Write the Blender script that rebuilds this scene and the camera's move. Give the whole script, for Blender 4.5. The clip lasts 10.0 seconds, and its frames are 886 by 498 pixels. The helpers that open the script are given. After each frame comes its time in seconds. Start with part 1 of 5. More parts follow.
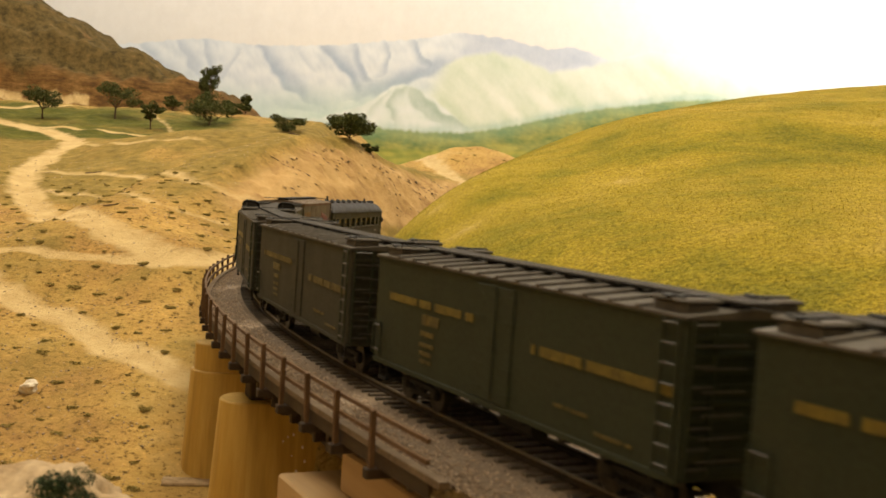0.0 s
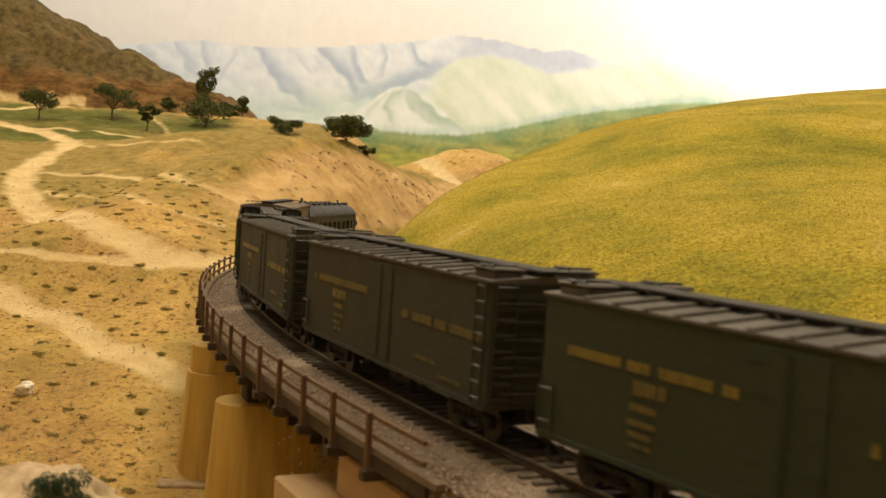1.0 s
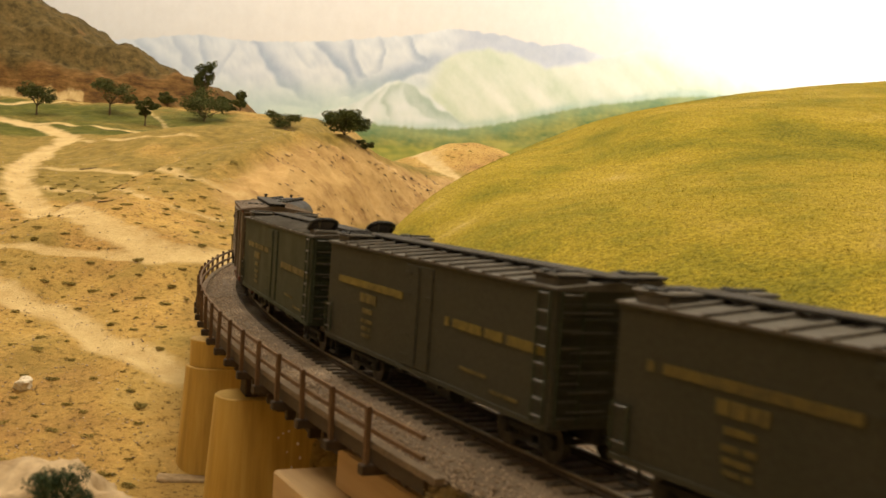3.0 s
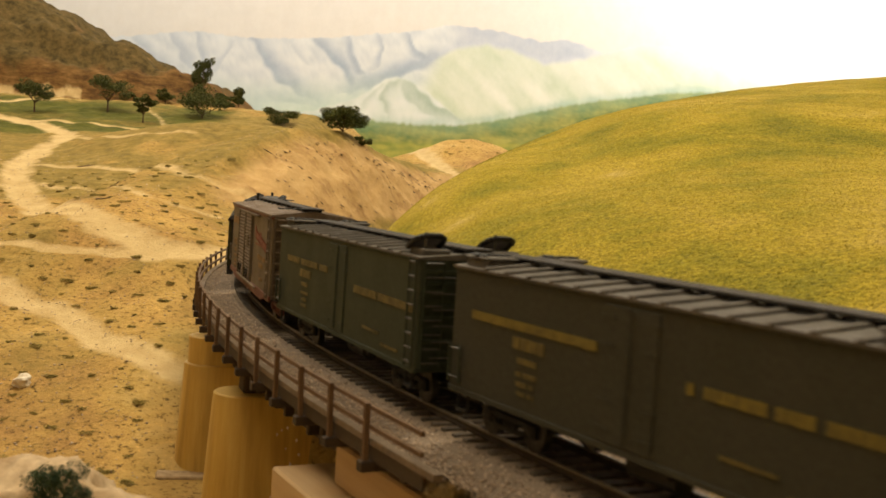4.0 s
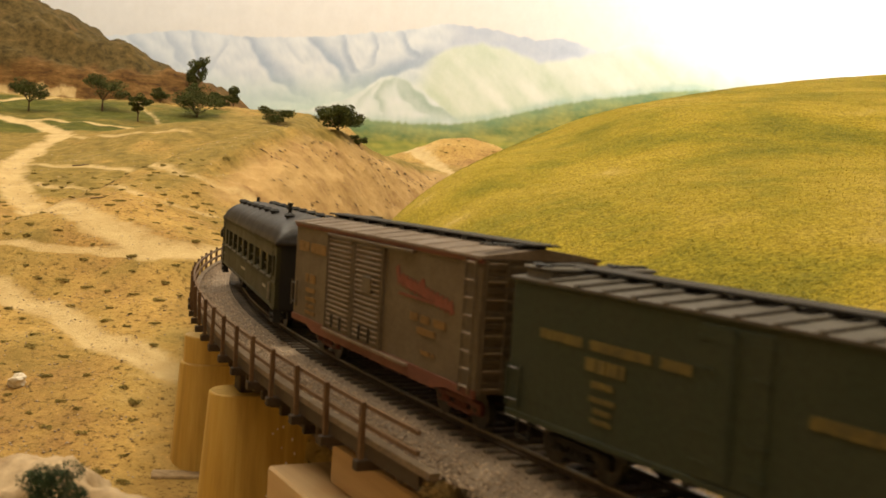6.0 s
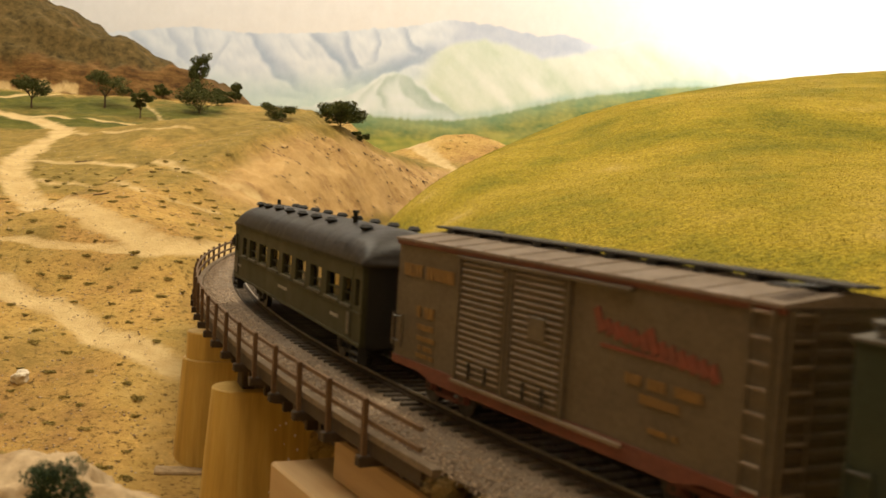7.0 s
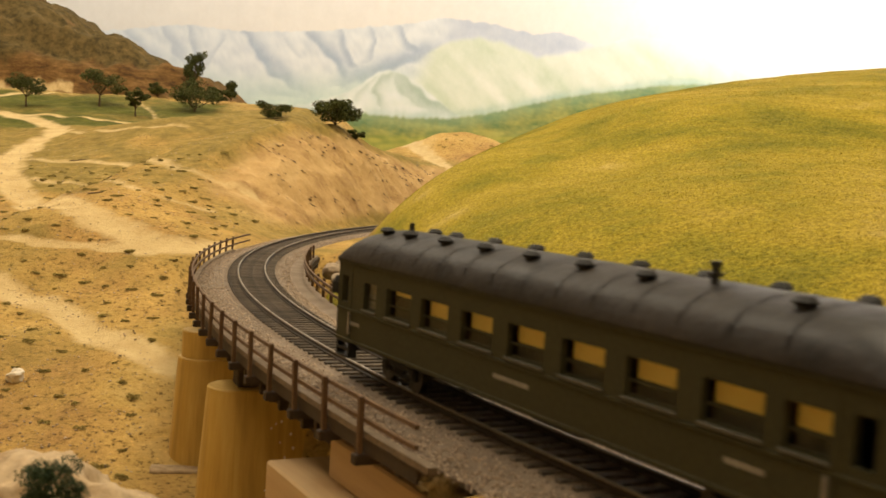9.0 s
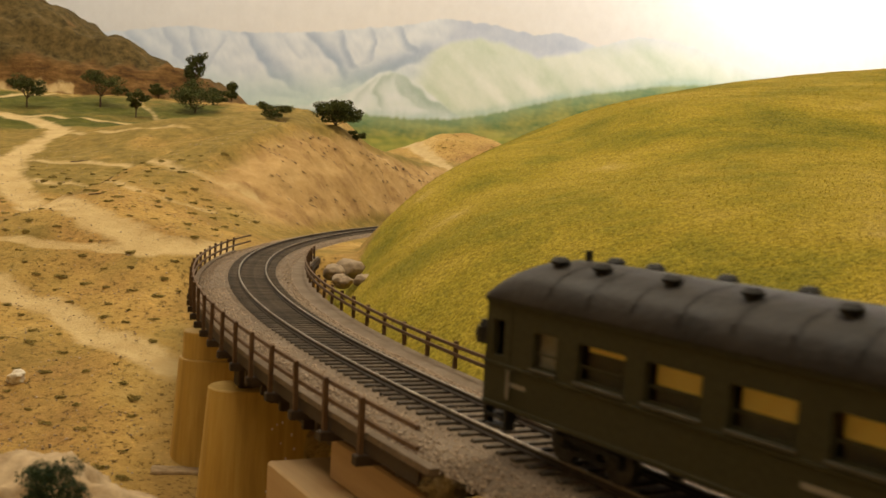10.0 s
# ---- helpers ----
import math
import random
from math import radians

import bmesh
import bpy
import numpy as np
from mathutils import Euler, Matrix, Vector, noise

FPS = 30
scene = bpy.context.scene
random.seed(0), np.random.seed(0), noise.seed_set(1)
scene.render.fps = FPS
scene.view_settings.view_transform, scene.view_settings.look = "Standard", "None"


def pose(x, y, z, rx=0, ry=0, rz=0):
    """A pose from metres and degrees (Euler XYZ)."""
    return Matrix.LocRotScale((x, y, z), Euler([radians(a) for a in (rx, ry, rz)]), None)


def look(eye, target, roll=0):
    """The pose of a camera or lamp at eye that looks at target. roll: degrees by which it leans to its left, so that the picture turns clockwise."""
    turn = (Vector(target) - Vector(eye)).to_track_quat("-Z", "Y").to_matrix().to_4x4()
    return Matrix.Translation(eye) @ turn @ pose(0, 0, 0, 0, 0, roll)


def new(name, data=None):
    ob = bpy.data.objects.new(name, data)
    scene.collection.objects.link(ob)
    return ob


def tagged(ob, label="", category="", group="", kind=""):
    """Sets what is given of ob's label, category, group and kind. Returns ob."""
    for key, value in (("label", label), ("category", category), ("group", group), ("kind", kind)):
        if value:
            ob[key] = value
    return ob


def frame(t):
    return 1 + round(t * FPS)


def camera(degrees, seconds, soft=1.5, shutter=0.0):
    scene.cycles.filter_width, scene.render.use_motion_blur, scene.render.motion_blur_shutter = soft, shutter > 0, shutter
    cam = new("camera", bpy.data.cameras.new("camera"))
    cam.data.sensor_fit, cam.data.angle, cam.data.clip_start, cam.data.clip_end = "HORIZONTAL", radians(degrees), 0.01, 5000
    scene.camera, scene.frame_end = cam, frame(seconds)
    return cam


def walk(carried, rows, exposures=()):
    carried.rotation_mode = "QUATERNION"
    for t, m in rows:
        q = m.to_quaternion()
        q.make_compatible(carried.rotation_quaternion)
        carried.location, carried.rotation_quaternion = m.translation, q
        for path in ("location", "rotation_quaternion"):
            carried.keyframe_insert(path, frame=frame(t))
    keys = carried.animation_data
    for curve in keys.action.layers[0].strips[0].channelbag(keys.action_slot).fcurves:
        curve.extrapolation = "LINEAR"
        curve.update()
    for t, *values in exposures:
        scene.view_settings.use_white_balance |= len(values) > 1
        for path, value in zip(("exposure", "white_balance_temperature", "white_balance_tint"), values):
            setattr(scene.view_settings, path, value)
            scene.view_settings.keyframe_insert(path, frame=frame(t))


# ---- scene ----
# Camera: a phone held still beside a model railway in HO scale, with a slight drift of the hand.
cam = camera(44.64, 10.0, soft=1.65, shutter=0.5)
cam.data.dof.use_dof, cam.data.dof.focus_distance, cam.data.dof.aperture_fstop = True, 0.95, 44.0
FOCAL = 1909.8                      # focal length in picture widths of 1568
REST = Matrix.Translation((0, 0, 0.0647)) @ pose(0, 0, 0, 90 - 3.768, 0, 0) @ pose(0, 0, 0, 0, 0, 3.607)
# seconds, drift across, drift down, lean in degrees
DRIFT = [(0, 21.53, 23.49, .379), (.5, 20.86, 28.31, .419), (1, 15.75, 27.44, .486), (1.5, 15.58, 25.88, .434),
         (5, 5.36, 7.97, .132), (5.5, .77, 9.85, .147), (7, 6.59, 1.80, .122), (7.5, 3.84, -1.38, .130),
         (8, 1.51, -4.47, .019), (8.5, -.10, .16, .055), (9, -1.37, -1.48, .033), (9.5, -2.92, -1.48, .033),
         (10, 0, 0, 0)]
walk(cam, [(t, REST @ pose(0, 0, 0, math.degrees(b / FOCAL), math.degrees(a / FOCAL), r)) for t, a, b, r in DRIFT],
     exposures=[(0, 0.0), (9.1, 0.0), (9.5, -0.12), (10, -0.40)])

# ---- light ----
world = bpy.data.worlds.new("world")
scene.world = world
world.use_nodes = True
world.node_tree.nodes["Background"].inputs["Color"].default_value = (1.0, 0.86, 0.68, 1)
world.node_tree.nodes["Background"].inputs["Strength"].default_value = 0.05


def lamp(name, eye, target, watts, size, colour, size_y=0):
    data = bpy.data.lights.new(name, "AREA")
    data.energy, data.size, data.color = watts, size, colour
    if size_y:
        data.shape, data.size_y = "RECTANGLE", size_y
    ob = new(name, data)
    ob.matrix_world = look(eye, target)
    return ob


lamp("ceiling_lamp_left", (-1.10, 1.65, 1.75), (-0.35, 1.0, 0), 28, 0.6, (1.0, 0.87, 0.66))
lamp("ceiling_lamp_right", (0.30, 0.85, 1.9), (0.30, 0.75, 0), 36.5, 0.6, (1.0, 0.87, 0.64))
lamp("ceiling_lamp_front", (-0.55, -0.45, 1.95), (-0.1, 0.6, 0), 11, 0.6, (1.0, 0.87, 0.66))
# unseen strip, added to brighten the painted board along its whole width
lamp("backdrop_strip_lamp", (-0.1, 2.55, 1.35), (-0.1, 3.0, 0.40), 14.5, 3.2, (1.0, 0.975, 0.945), 0.12)
lamp("backdrop_lamp", (1.05, 2.70, 1.0), (0.90, 3.0, 0.50), 12, 0.3, (1.0, 0.965, 0.92))

# ---- materials ----


def nodes(name, rough=0.8, metal=0.0, spec=0.3):
    m = bpy.data.materials.new(name)
    m.use_nodes = True
    t = m.node_tree
    p = t.nodes["Principled BSDF"]
    p.inputs["Roughness"].default_value, p.inputs["Metallic"].default_value = rough, metal
    p.inputs["Specular IOR Level"].default_value = spec
    return m, t, p


def tex(t, scale, detail=4, rough=0.55, coord="Object", stretch=None):
    c = t.nodes.new("ShaderNodeTexCoord")
    n = t.nodes.new("ShaderNodeTexNoise")
    n.inputs["Scale"].default_value, n.inputs["Detail"].default_value, n.inputs["Roughness"].default_value = scale, detail, rough
    if stretch:
        mp = t.nodes.new("ShaderNodeMapping")
        mp.inputs["Scale"].default_value = stretch
        t.links.new(c.outputs[coord], mp.inputs["Vector"])
        t.links.new(mp.outputs["Vector"], n.inputs["Vector"])
    else:
        t.links.new(c.outputs[coord], n.inputs["Vector"])
    return n.outputs["Fac"]


def ramp(t, fac, stops):
    r = t.nodes.new("ShaderNodeValToRGB")
    e = r.color_ramp.elements
    while len(e) < len(stops):
        e.new(0.5)
    for el, (at, col) in zip(e, stops):
        el.position, el.color = at, (*col, 1) if len(col) == 3 else col
    t.links.new(fac, r.inputs["Fac"])
    return r.outputs["Color"]


def mix(t, fac, a, b, mode="MIX"):
    n = t.nodes.new("ShaderNodeMix")
    n.data_type, n.blend_type = "RGBA", mode
    for sock, v in ((n.inputs[0], fac), (n.inputs[6], a), (n.inputs[7], b)):
        if isinstance(v, (int, float)):
            sock.default_value = v
        elif isinstance(v, tuple):
            sock.default_value = (*v, 1)
        else:
            t.links.new(v, sock)
    return n.outputs[2]


def calc(t, op, a, b=0.0):
    n = t.nodes.new("ShaderNodeMath")
    n.operation, n.use_clamp = op, False
    for sock, v in zip(n.inputs, (a, b)):
        if isinstance(v, (int, float)):
            sock.default_value = v
        else:
            t.links.new(v, sock)
    return n.outputs[0]


def grey(c):
    return (c, c, c)


def relief(t, p, height, strength=0.4, distance=0.001):
    b = t.nodes.new("ShaderNodeBump")
    b.inputs["Strength"].default_value, b.inputs["Distance"].default_value = strength, distance
    t.links.new(height, b.inputs["Height"])
    t.links.new(b.outputs["Normal"], p.inputs["Normal"])


def painted(name, colour, dirt, rough=0.6, fine=900, coarse=90, amount=0.5, bump=0.15, spec=0.3, metal=0.0, stretch=None, vary=0.0, dent=0.0):
    """Paint or plain stuff with grime at two scales."""
    m, t, p = nodes(name, rough, metal, spec)
    big = ramp(t, tex(t, coarse, 5, 0.6, stretch=stretch), [(0.35, grey(0)), (0.7, grey(1))])
    small = tex(t, fine, 3, 0.6)
    col = mix(t, calc(t, "MULTIPLY", big, amount), colour, dirt)
    col = mix(t, 0.5, col, ramp(t, small, [(0.3, grey(0.35)), (0.7, grey(0.75))]), "OVERLAY")
    if vary:
        o = t.nodes.new("ShaderNodeObjectInfo")
        f = calc(t, "ADD", calc(t, "MULTIPLY", o.outputs["Random"], vary * 2), 1 - vary)
        n = t.nodes.new("ShaderNodeVectorMath")
        n.operation = "SCALE"
        t.links.new(col, n.inputs[0])
        t.links.new(f, n.inputs["Scale"])
        col = n.outputs[0]
    t.links.new(col, p.inputs["Base Color"])
    rr = calc(t, "ADD", calc(t, "MULTIPLY", big, 0.2), rough - 0.1)
    t.links.new(rr, p.inputs["Roughness"])
    if dent:
        small = calc(t, "ADD", small, calc(t, "MULTIPLY", tex(t, 110, 3, 0.5), dent))
    relief(t, p, small, bump, 0.0004)
    return m


def attribute(t, name):
    a = t.nodes.new("ShaderNodeAttribute")
    a.attribute_name = name
    return a


def turf(t):
    """Blotches of olive, moss and straw on the grass hill."""
    n = calc(t, "ADD", calc(t, "MULTIPLY", tex(t, 6.5, 4, 0.55), 0.6), calc(t, "MULTIPLY", tex(t, 21, 7, 0.68), 0.4))
    return ramp(t, n, [(0.36, (0.150, 0.136, 0.014)), (0.45, (0.222, 0.184, 0.017)), (0.53, (0.295, 0.224, 0.022)), (0.60, (0.345, 0.255, 0.036)), (0.68, (0.42, 0.31, 0.09))])


def grass_material():
    m, t, p = nodes("dry_hill_grass", 0.85, 0, 0.15)
    g = t.nodes.new("ShaderNodeNewGeometry")
    col = mix(t, 0.75, turf(t), ramp(t, g.outputs["Random Per Island"], [(0.0, grey(0.40)), (0.8, grey(0.58)), (1.0, (0.85, 0.80, 0.66))]), "OVERLAY")
    t.links.new(col, p.inputs["Base Color"])
    return m


def ground_material():
    m, t, p = nodes("ground_scenery", 0.95, 0, 0.1)
    tone = ramp(t, tex(t, 9, 8, 0.68), [(0.3, (0.27, 0.150, 0.056)), (0.43, (0.385, 0.232, 0.072)), (0.55, (0.455, 0.288, 0.084)), (0.7, (0.53, 0.365, 0.140))])
    speck = ramp(t, tex(t, 230, 4, 0.75), [(0.36, (0.05, 0.035, 0.02)), (0.45, (0.46, 0.46, 0.46)), (0.60, (0.52, 0.52, 0.52)), (0.70, (0.80, 0.76, 0.70))])
    sand = mix(t, 0.8, tone, speck, "OVERLAY")
    green = ramp(t, tex(t, 60, 5, 0.7), [(0.35, (0.120, 0.092, 0.022)), (0.55, (0.225, 0.164, 0.042)), (0.75, (0.36, 0.245, 0.082))])
    lawn = turf(t)
    fluff = ramp(t, tex(t, 430, 4, 0.8), [(0.38, grey(0.12)), (0.5, grey(0.5)), (0.64, grey(0.82))])
    lawn = mix(t, 0.65, lawn, fluff, "OVERLAY")
    rock = ramp(t, tex(t, 26, 7, 0.7, stretch=(1, 1, 3)), [(0.3, (0.04, 0.025, 0.013)), (0.46, (0.125, 0.066, 0.022)), (0.6, (0.20, 0.112, 0.038)), (0.78, (0.29, 0.175, 0.07))])
    dust = ramp(t, tex(t, 40, 5, 0.6), [(0.3, (0.45, 0.315, 0.135)), (0.7, (0.58, 0.43, 0.21))])
    edge = tex(t, 45, 4, 0.6)

    def mask(name, soft=0.35):
        a = attribute(t, name).outputs["Fac"]
        n = t.nodes.new("ShaderNodeMapRange")
        n.interpolation_type = "SMOOTHSTEP"
        n.inputs["From Min"].default_value, n.inputs["From Max"].default_value = 0.5 - soft / 2, 0.5 + soft / 2
        t.links.new(calc(t, "ADD", a, calc(t, "MULTIPLY", calc(t, "SUBTRACT", edge, 0.5), 0.8)), n.inputs["Value"])
        return n.outputs["Result"]

    heath = ramp(t, tex(t, 48, 7, 0.72), [(0.32, (0.028, 0.021, 0.009)), (0.46, (0.085, 0.060, 0.021)), (0.6, (0.135, 0.090, 0.032)), (0.75, (0.22, 0.135, 0.048))])
    rock = mix(t, mask("heath", 0.6), rock, heath)
    col = mix(t, mask("rock", 0.5), sand, rock)
    col = mix(t, mask("bank", 0.6), col, ramp(t, tex(t, 24, 7, 0.72), [(0.3, (0.27, 0.155, 0.062)), (0.5, (0.44, 0.280, 0.112)), (0.75, (0.56, 0.38, 0.17))]))
    col = mix(t, calc(t, "MULTIPLY", mask("scrub", 0.9), 0.85), col, green)
    green = ramp(t, tex(t, 34, 6, 0.7), [(0.3, (0.052, 0.058, 0.011)), (0.55, (0.100, 0.098, 0.019)), (0.75, (0.185, 0.155, 0.034))])
    col = mix(t, mask("meadow", 0.7), col, green)
    col = mix(t, mask("lawn", 0.5), col, lawn)
    col = mix(t, mask("road", 0.4), col, dust)
    t.links.new(col, p.inputs["Base Color"])
    relief(t, p, calc(t, "ADD", tex(t, 330, 5, 0.75), calc(t, "MULTIPLY", tex(t, 70, 3, 0.6), 2.0)), 0.7, 0.0022)
    return m


def ballast_material():
    m, t, p = nodes("ballast_gravel", 0.9, 0, 0.15)
    g = attribute(t, "tone").outputs["Fac"]
    col = ramp(t, g, [(0.0, (0.06, 0.045, 0.033)), (0.35, (0.27, 0.200, 0.138)), (0.7, (0.40, 0.305, 0.22)), (1.0, (0.60, 0.48, 0.37))])
    t.links.new(col, p.inputs["Base Color"])
    return m


def wood_material(name, a, b, c, scale=60, rough=0.6, along="z"):
    m, t, p = nodes(name, rough, 0, 0.35)
    st = {"z": (1, 1, 0.06), "x": (0.06, 1, 1), "y": (1, 0.06, 1)}[along]
    grain = tex(t, scale * 3, 5, 0.65, stretch=st)
    wide = tex(t, scale * 0.5, 3, 0.5, stretch=st)
    col = ramp(t, calc(t, "ADD", calc(t, "MULTIPLY", grain, 0.45), calc(t, "MULTIPLY", wide, 0.55)), [(0.36, a), (0.5, b), (0.66, c)])
    t.links.new(col, p.inputs["Base Color"])
    relief(t, p, grain, 0.25, 0.0005)
    return m


def leaf_material(name, dark, light):
    m, t, p = nodes(name, 0.85, 0, 0.15)
    g = t.nodes.new("ShaderNodeNewGeometry")
    col = ramp(t, g.outputs["Random Per Island"], [(0.0, dark), (1.0, light)])
    t.links.new(col, p.inputs["Base Color"])
    return m


def backdrop_material():
    m, t, p = nodes("painted_backdrop", 0.85, 0, 0.15)
    c = attribute(t, "paint").outputs["Color"]
    brush = tex(t, 26, 7, 0.72, stretch=(1, 0.75, 1))
    col = mix(t, 0.31, c, ramp(t, brush, [(0.3, grey(0.3)), (0.7, grey(0.7))]), "OVERLAY")
    t.links.new(col, p.inputs["Base Color"])
    return m


M_GROUND = ground_material()
M_BALLAST = ballast_material()
M_BACKDROP = backdrop_material()
M_PIER = wood_material("stained_pier_wood", (0.29, 0.165, 0.032), (0.47, 0.290, 0.062), (0.60, 0.41, 0.115), 60, 0.5)
M_PALEWOOD = wood_material("pale_bare_wood", (0.34, 0.21, 0.09), (0.46, 0.30, 0.14), (0.54, 0.38, 0.19), 45, 0.6, "x")
M_FENCE = painted("weathered_fence_wood", (0.085, 0.045, 0.02), (0.15, 0.09, 0.045), 0.8, 1500, 160, 0.6)
M_BEAM = painted("dark_bridge_beam", (0.035, 0.022, 0.012), (0.07, 0.045, 0.025), 0.75, 900, 90)
M_WALKWAY = painted("grey_walkway", (0.165, 0.120, 0.078), (0.090, 0.063, 0.041), 0.85, 700, 60, 0.6)
M_TIE = painted("dark_sleeper", (0.050, 0.038, 0.027), (0.15, 0.117, 0.082), 0.85, 1500, 160, 0.8, vary=0.35)
M_RAIL = painted("steel_rail", (0.27, 0.23, 0.175), (0.12, 0.092, 0.064), 0.46, 900, 60, 0.35, 0.05, 0.5, 0.9)
M_RAILWEB = painted("rusty_rail_web", (0.032, 0.022, 0.014), (0.055, 0.036, 0.022), 0.8)
M_BOULDER = painted("tan_boulder", (0.34, 0.26, 0.175), (0.15, 0.105, 0.07), 0.9, 500, 60, 0.7, 0.6)
M_PLASTER = painted("pale_plaster_rock", (0.44, 0.33, 0.20), (0.25, 0.165, 0.085), 0.95, 260, 70, 0.85, 1.0, 0.1, dent=3.0)
M_CHALK = painted("chalky_white_stone", (0.68, 0.60, 0.48), (0.42, 0.33, 0.22), 0.95, 400, 120, 0.6, 0.7, 0.1)
M_LEAF = leaf_material("dark_foliage", (0.034, 0.044, 0.012), (0.115, 0.122, 0.034))
M_LEAFDRY = leaf_material("sage_tuft", (0.18, 0.145, 0.036), (0.38, 0.29, 0.095))
M_GRASS = grass_material()
M_SCRIPT = painted("faint_red_device_paint", (0.160, 0.036, 0.022), (0.100, 0.045, 0.030), 0.65, 900, 120, 0.7)
M_LICHEN = leaf_material("green_lichen", (0.02, 0.04, 0.018), (0.06, 0.085, 0.04))
M_DRYLICHEN = leaf_material("pale_lichen", (0.3, 0.22, 0.1), (0.6, 0.47, 0.25))
M_BARK = painted("bark", (0.08, 0.05, 0.028), (0.13, 0.085, 0.05), 0.9)
M_GREEN = painted("dark_olive_car_paint", (0.0225, 0.0310, 0.0190), (0.038, 0.041, 0.027), 0.65, 700, 55, 0.7, 0.1, 0.18)
M_DUSTGREEN = painted("dusty_grey_green_car_paint", (0.0300, 0.0305, 0.0215), (0.047, 0.044, 0.033), 0.7, 700, 55, 0.7, 0.1, 0.18)
M_BOARD = painted("sooty_running_board", (0.024, 0.020, 0.016), (0.050, 0.041, 0.032), 0.8, 900, 120)
M_ROOF = painted("weathered_car_roof", (0.084, 0.073, 0.059), (0.044, 0.037, 0.030), 0.75, 800, 80, 0.6)
M_BLACK = painted("sooty_black", (0.009, 0.008, 0.007), (0.02, 0.016, 0.012), 0.65, 900, 120)
# grey lifted above the car paint: light on thin rungs, put into the colour
M_IRON = painted("grey_grab_iron", (0.052, 0.047, 0.038), (0.03, 0.025, 0.019), 0.5, 900, 120)
M_WHEEL = painted("worn_wheel_steel", (0.05, 0.045, 0.038), (0.02, 0.017, 0.014), 0.45, 900, 300, 0.8, metal=0.8)
M_LETTER = painted("faded_yellow_lettering", (0.160, 0.122, 0.020), (0.070, 0.058, 0.022), 0.6, 1500, 330, 0.8)
M_LETTERDIM = painted("worn_yellow_lettering", (0.115, 0.088, 0.022), (0.045, 0.04, 0.022), 0.6, 1500, 330, 0.8)
M_BROWN = painted("weathered_brown_car_paint", (0.095, 0.071, 0.044), (0.064, 0.046, 0.029), 0.6, 700, 60, 0.6, 0.12)
M_RED = painted("faded_red_paint", (0.125, 0.034, 0.021), (0.08, 0.038, 0.025), 0.6, 900, 80, 0.5)
M_BROWNROOF = painted("dusty_brown_roof", (0.165, 0.124, 0.090), (0.100, 0.070, 0.048), 0.75, 800, 70, 0.6)
M_ORANGE = painted("faded_orange_lettering", (0.17, 0.088, 0.022), (0.10, 0.066, 0.03), 0.6, 1500, 330, 0.7)
M_LOUVRE = painted("dusty_door_rib", (0.175, 0.126, 0.080), (0.105, 0.073, 0.045), 0.6, 900, 90)
M_COACH = painted("olive_coach_paint", (0.0315, 0.0298, 0.0133), (0.045, 0.040, 0.0190), 0.65, 700, 50, 0.6, 0.08, 0.15)
M_COACHROOF = painted("dark_coach_roof", (0.0145, 0.0120, 0.0105), (0.041, 0.034, 0.029), 0.58, 500, 38, 0.9, 0.45, 0.18, dent=2.0)
M_BLIND = painted("yellow_window_blind", (0.86, 0.63, 0.17), (0.74, 0.50, 0.11), 0.6, 900, 90, 0.3)
M_SILL = painted("worn_olive_sill", (0.060, 0.052, 0.032), (0.035, 0.030, 0.018), 0.55, 900, 120)
M_PLATE = painted("pale_grey_plate", (0.20, 0.18, 0.145), (0.15, 0.13, 0.10), 0.5, 900, 120)
M_WALL = painted("cream_room_wall", (0.62, 0.55, 0.44), (0.55, 0.48, 0.38), 0.9, 60, 4, 0.4)
M_CEILING = painted("white_ceiling", (0.75, 0.72, 0.66), (0.66, 0.62, 0.56), 0.9, 60, 4, 0.4)


def glass_material():
    m, t, p = nodes("window_glass", 0.05, 0, 0.5)
    p.inputs["Transmission Weight"].default_value = 1.0
    p.inputs["Base Color"].default_value = (0.9, 0.9, 0.85, 1)
    p.inputs["IOR"].default_value = 1.1
    return m


M_GLASS = glass_material()

# ---- the line of the track and the lie of the land ----
T_S = np.linspace(-2.0, 2.2, 2101)
T_K = np.clip(0.5363 + 1.6534 * T_S - 2.0423 * T_S ** 2, 0, None)
T_K = np.where(T_S > 0.82, 0.52, np.where(T_S < -0.27, 0.0, T_K))
T_STEP = T_S[1] - T_S[0]
T_H = np.cumsum(T_K) * T_STEP
T_H = 2.07345 - (T_H - np.interp(0, T_S, T_H))
T_X = np.cumsum(np.cos(T_H)) * T_STEP
T_Y = np.cumsum(np.sin(T_H)) * T_STEP
T_X = 0.02728 + T_X - np.interp(0, T_S, T_X)
T_Y = 0.27576 + T_Y - np.interp(0, T_S, T_Y)


def on_track(s, d=0.0, z=0.0):
    """The point at the way s along the track, d to its left."""
    h = np.interp(s, T_S, T_H)
    return (float(np.interp(s, T_S, T_X) - d * np.sin(h)), float(np.interp(s, T_S, T_Y) + d * np.cos(h)), z)


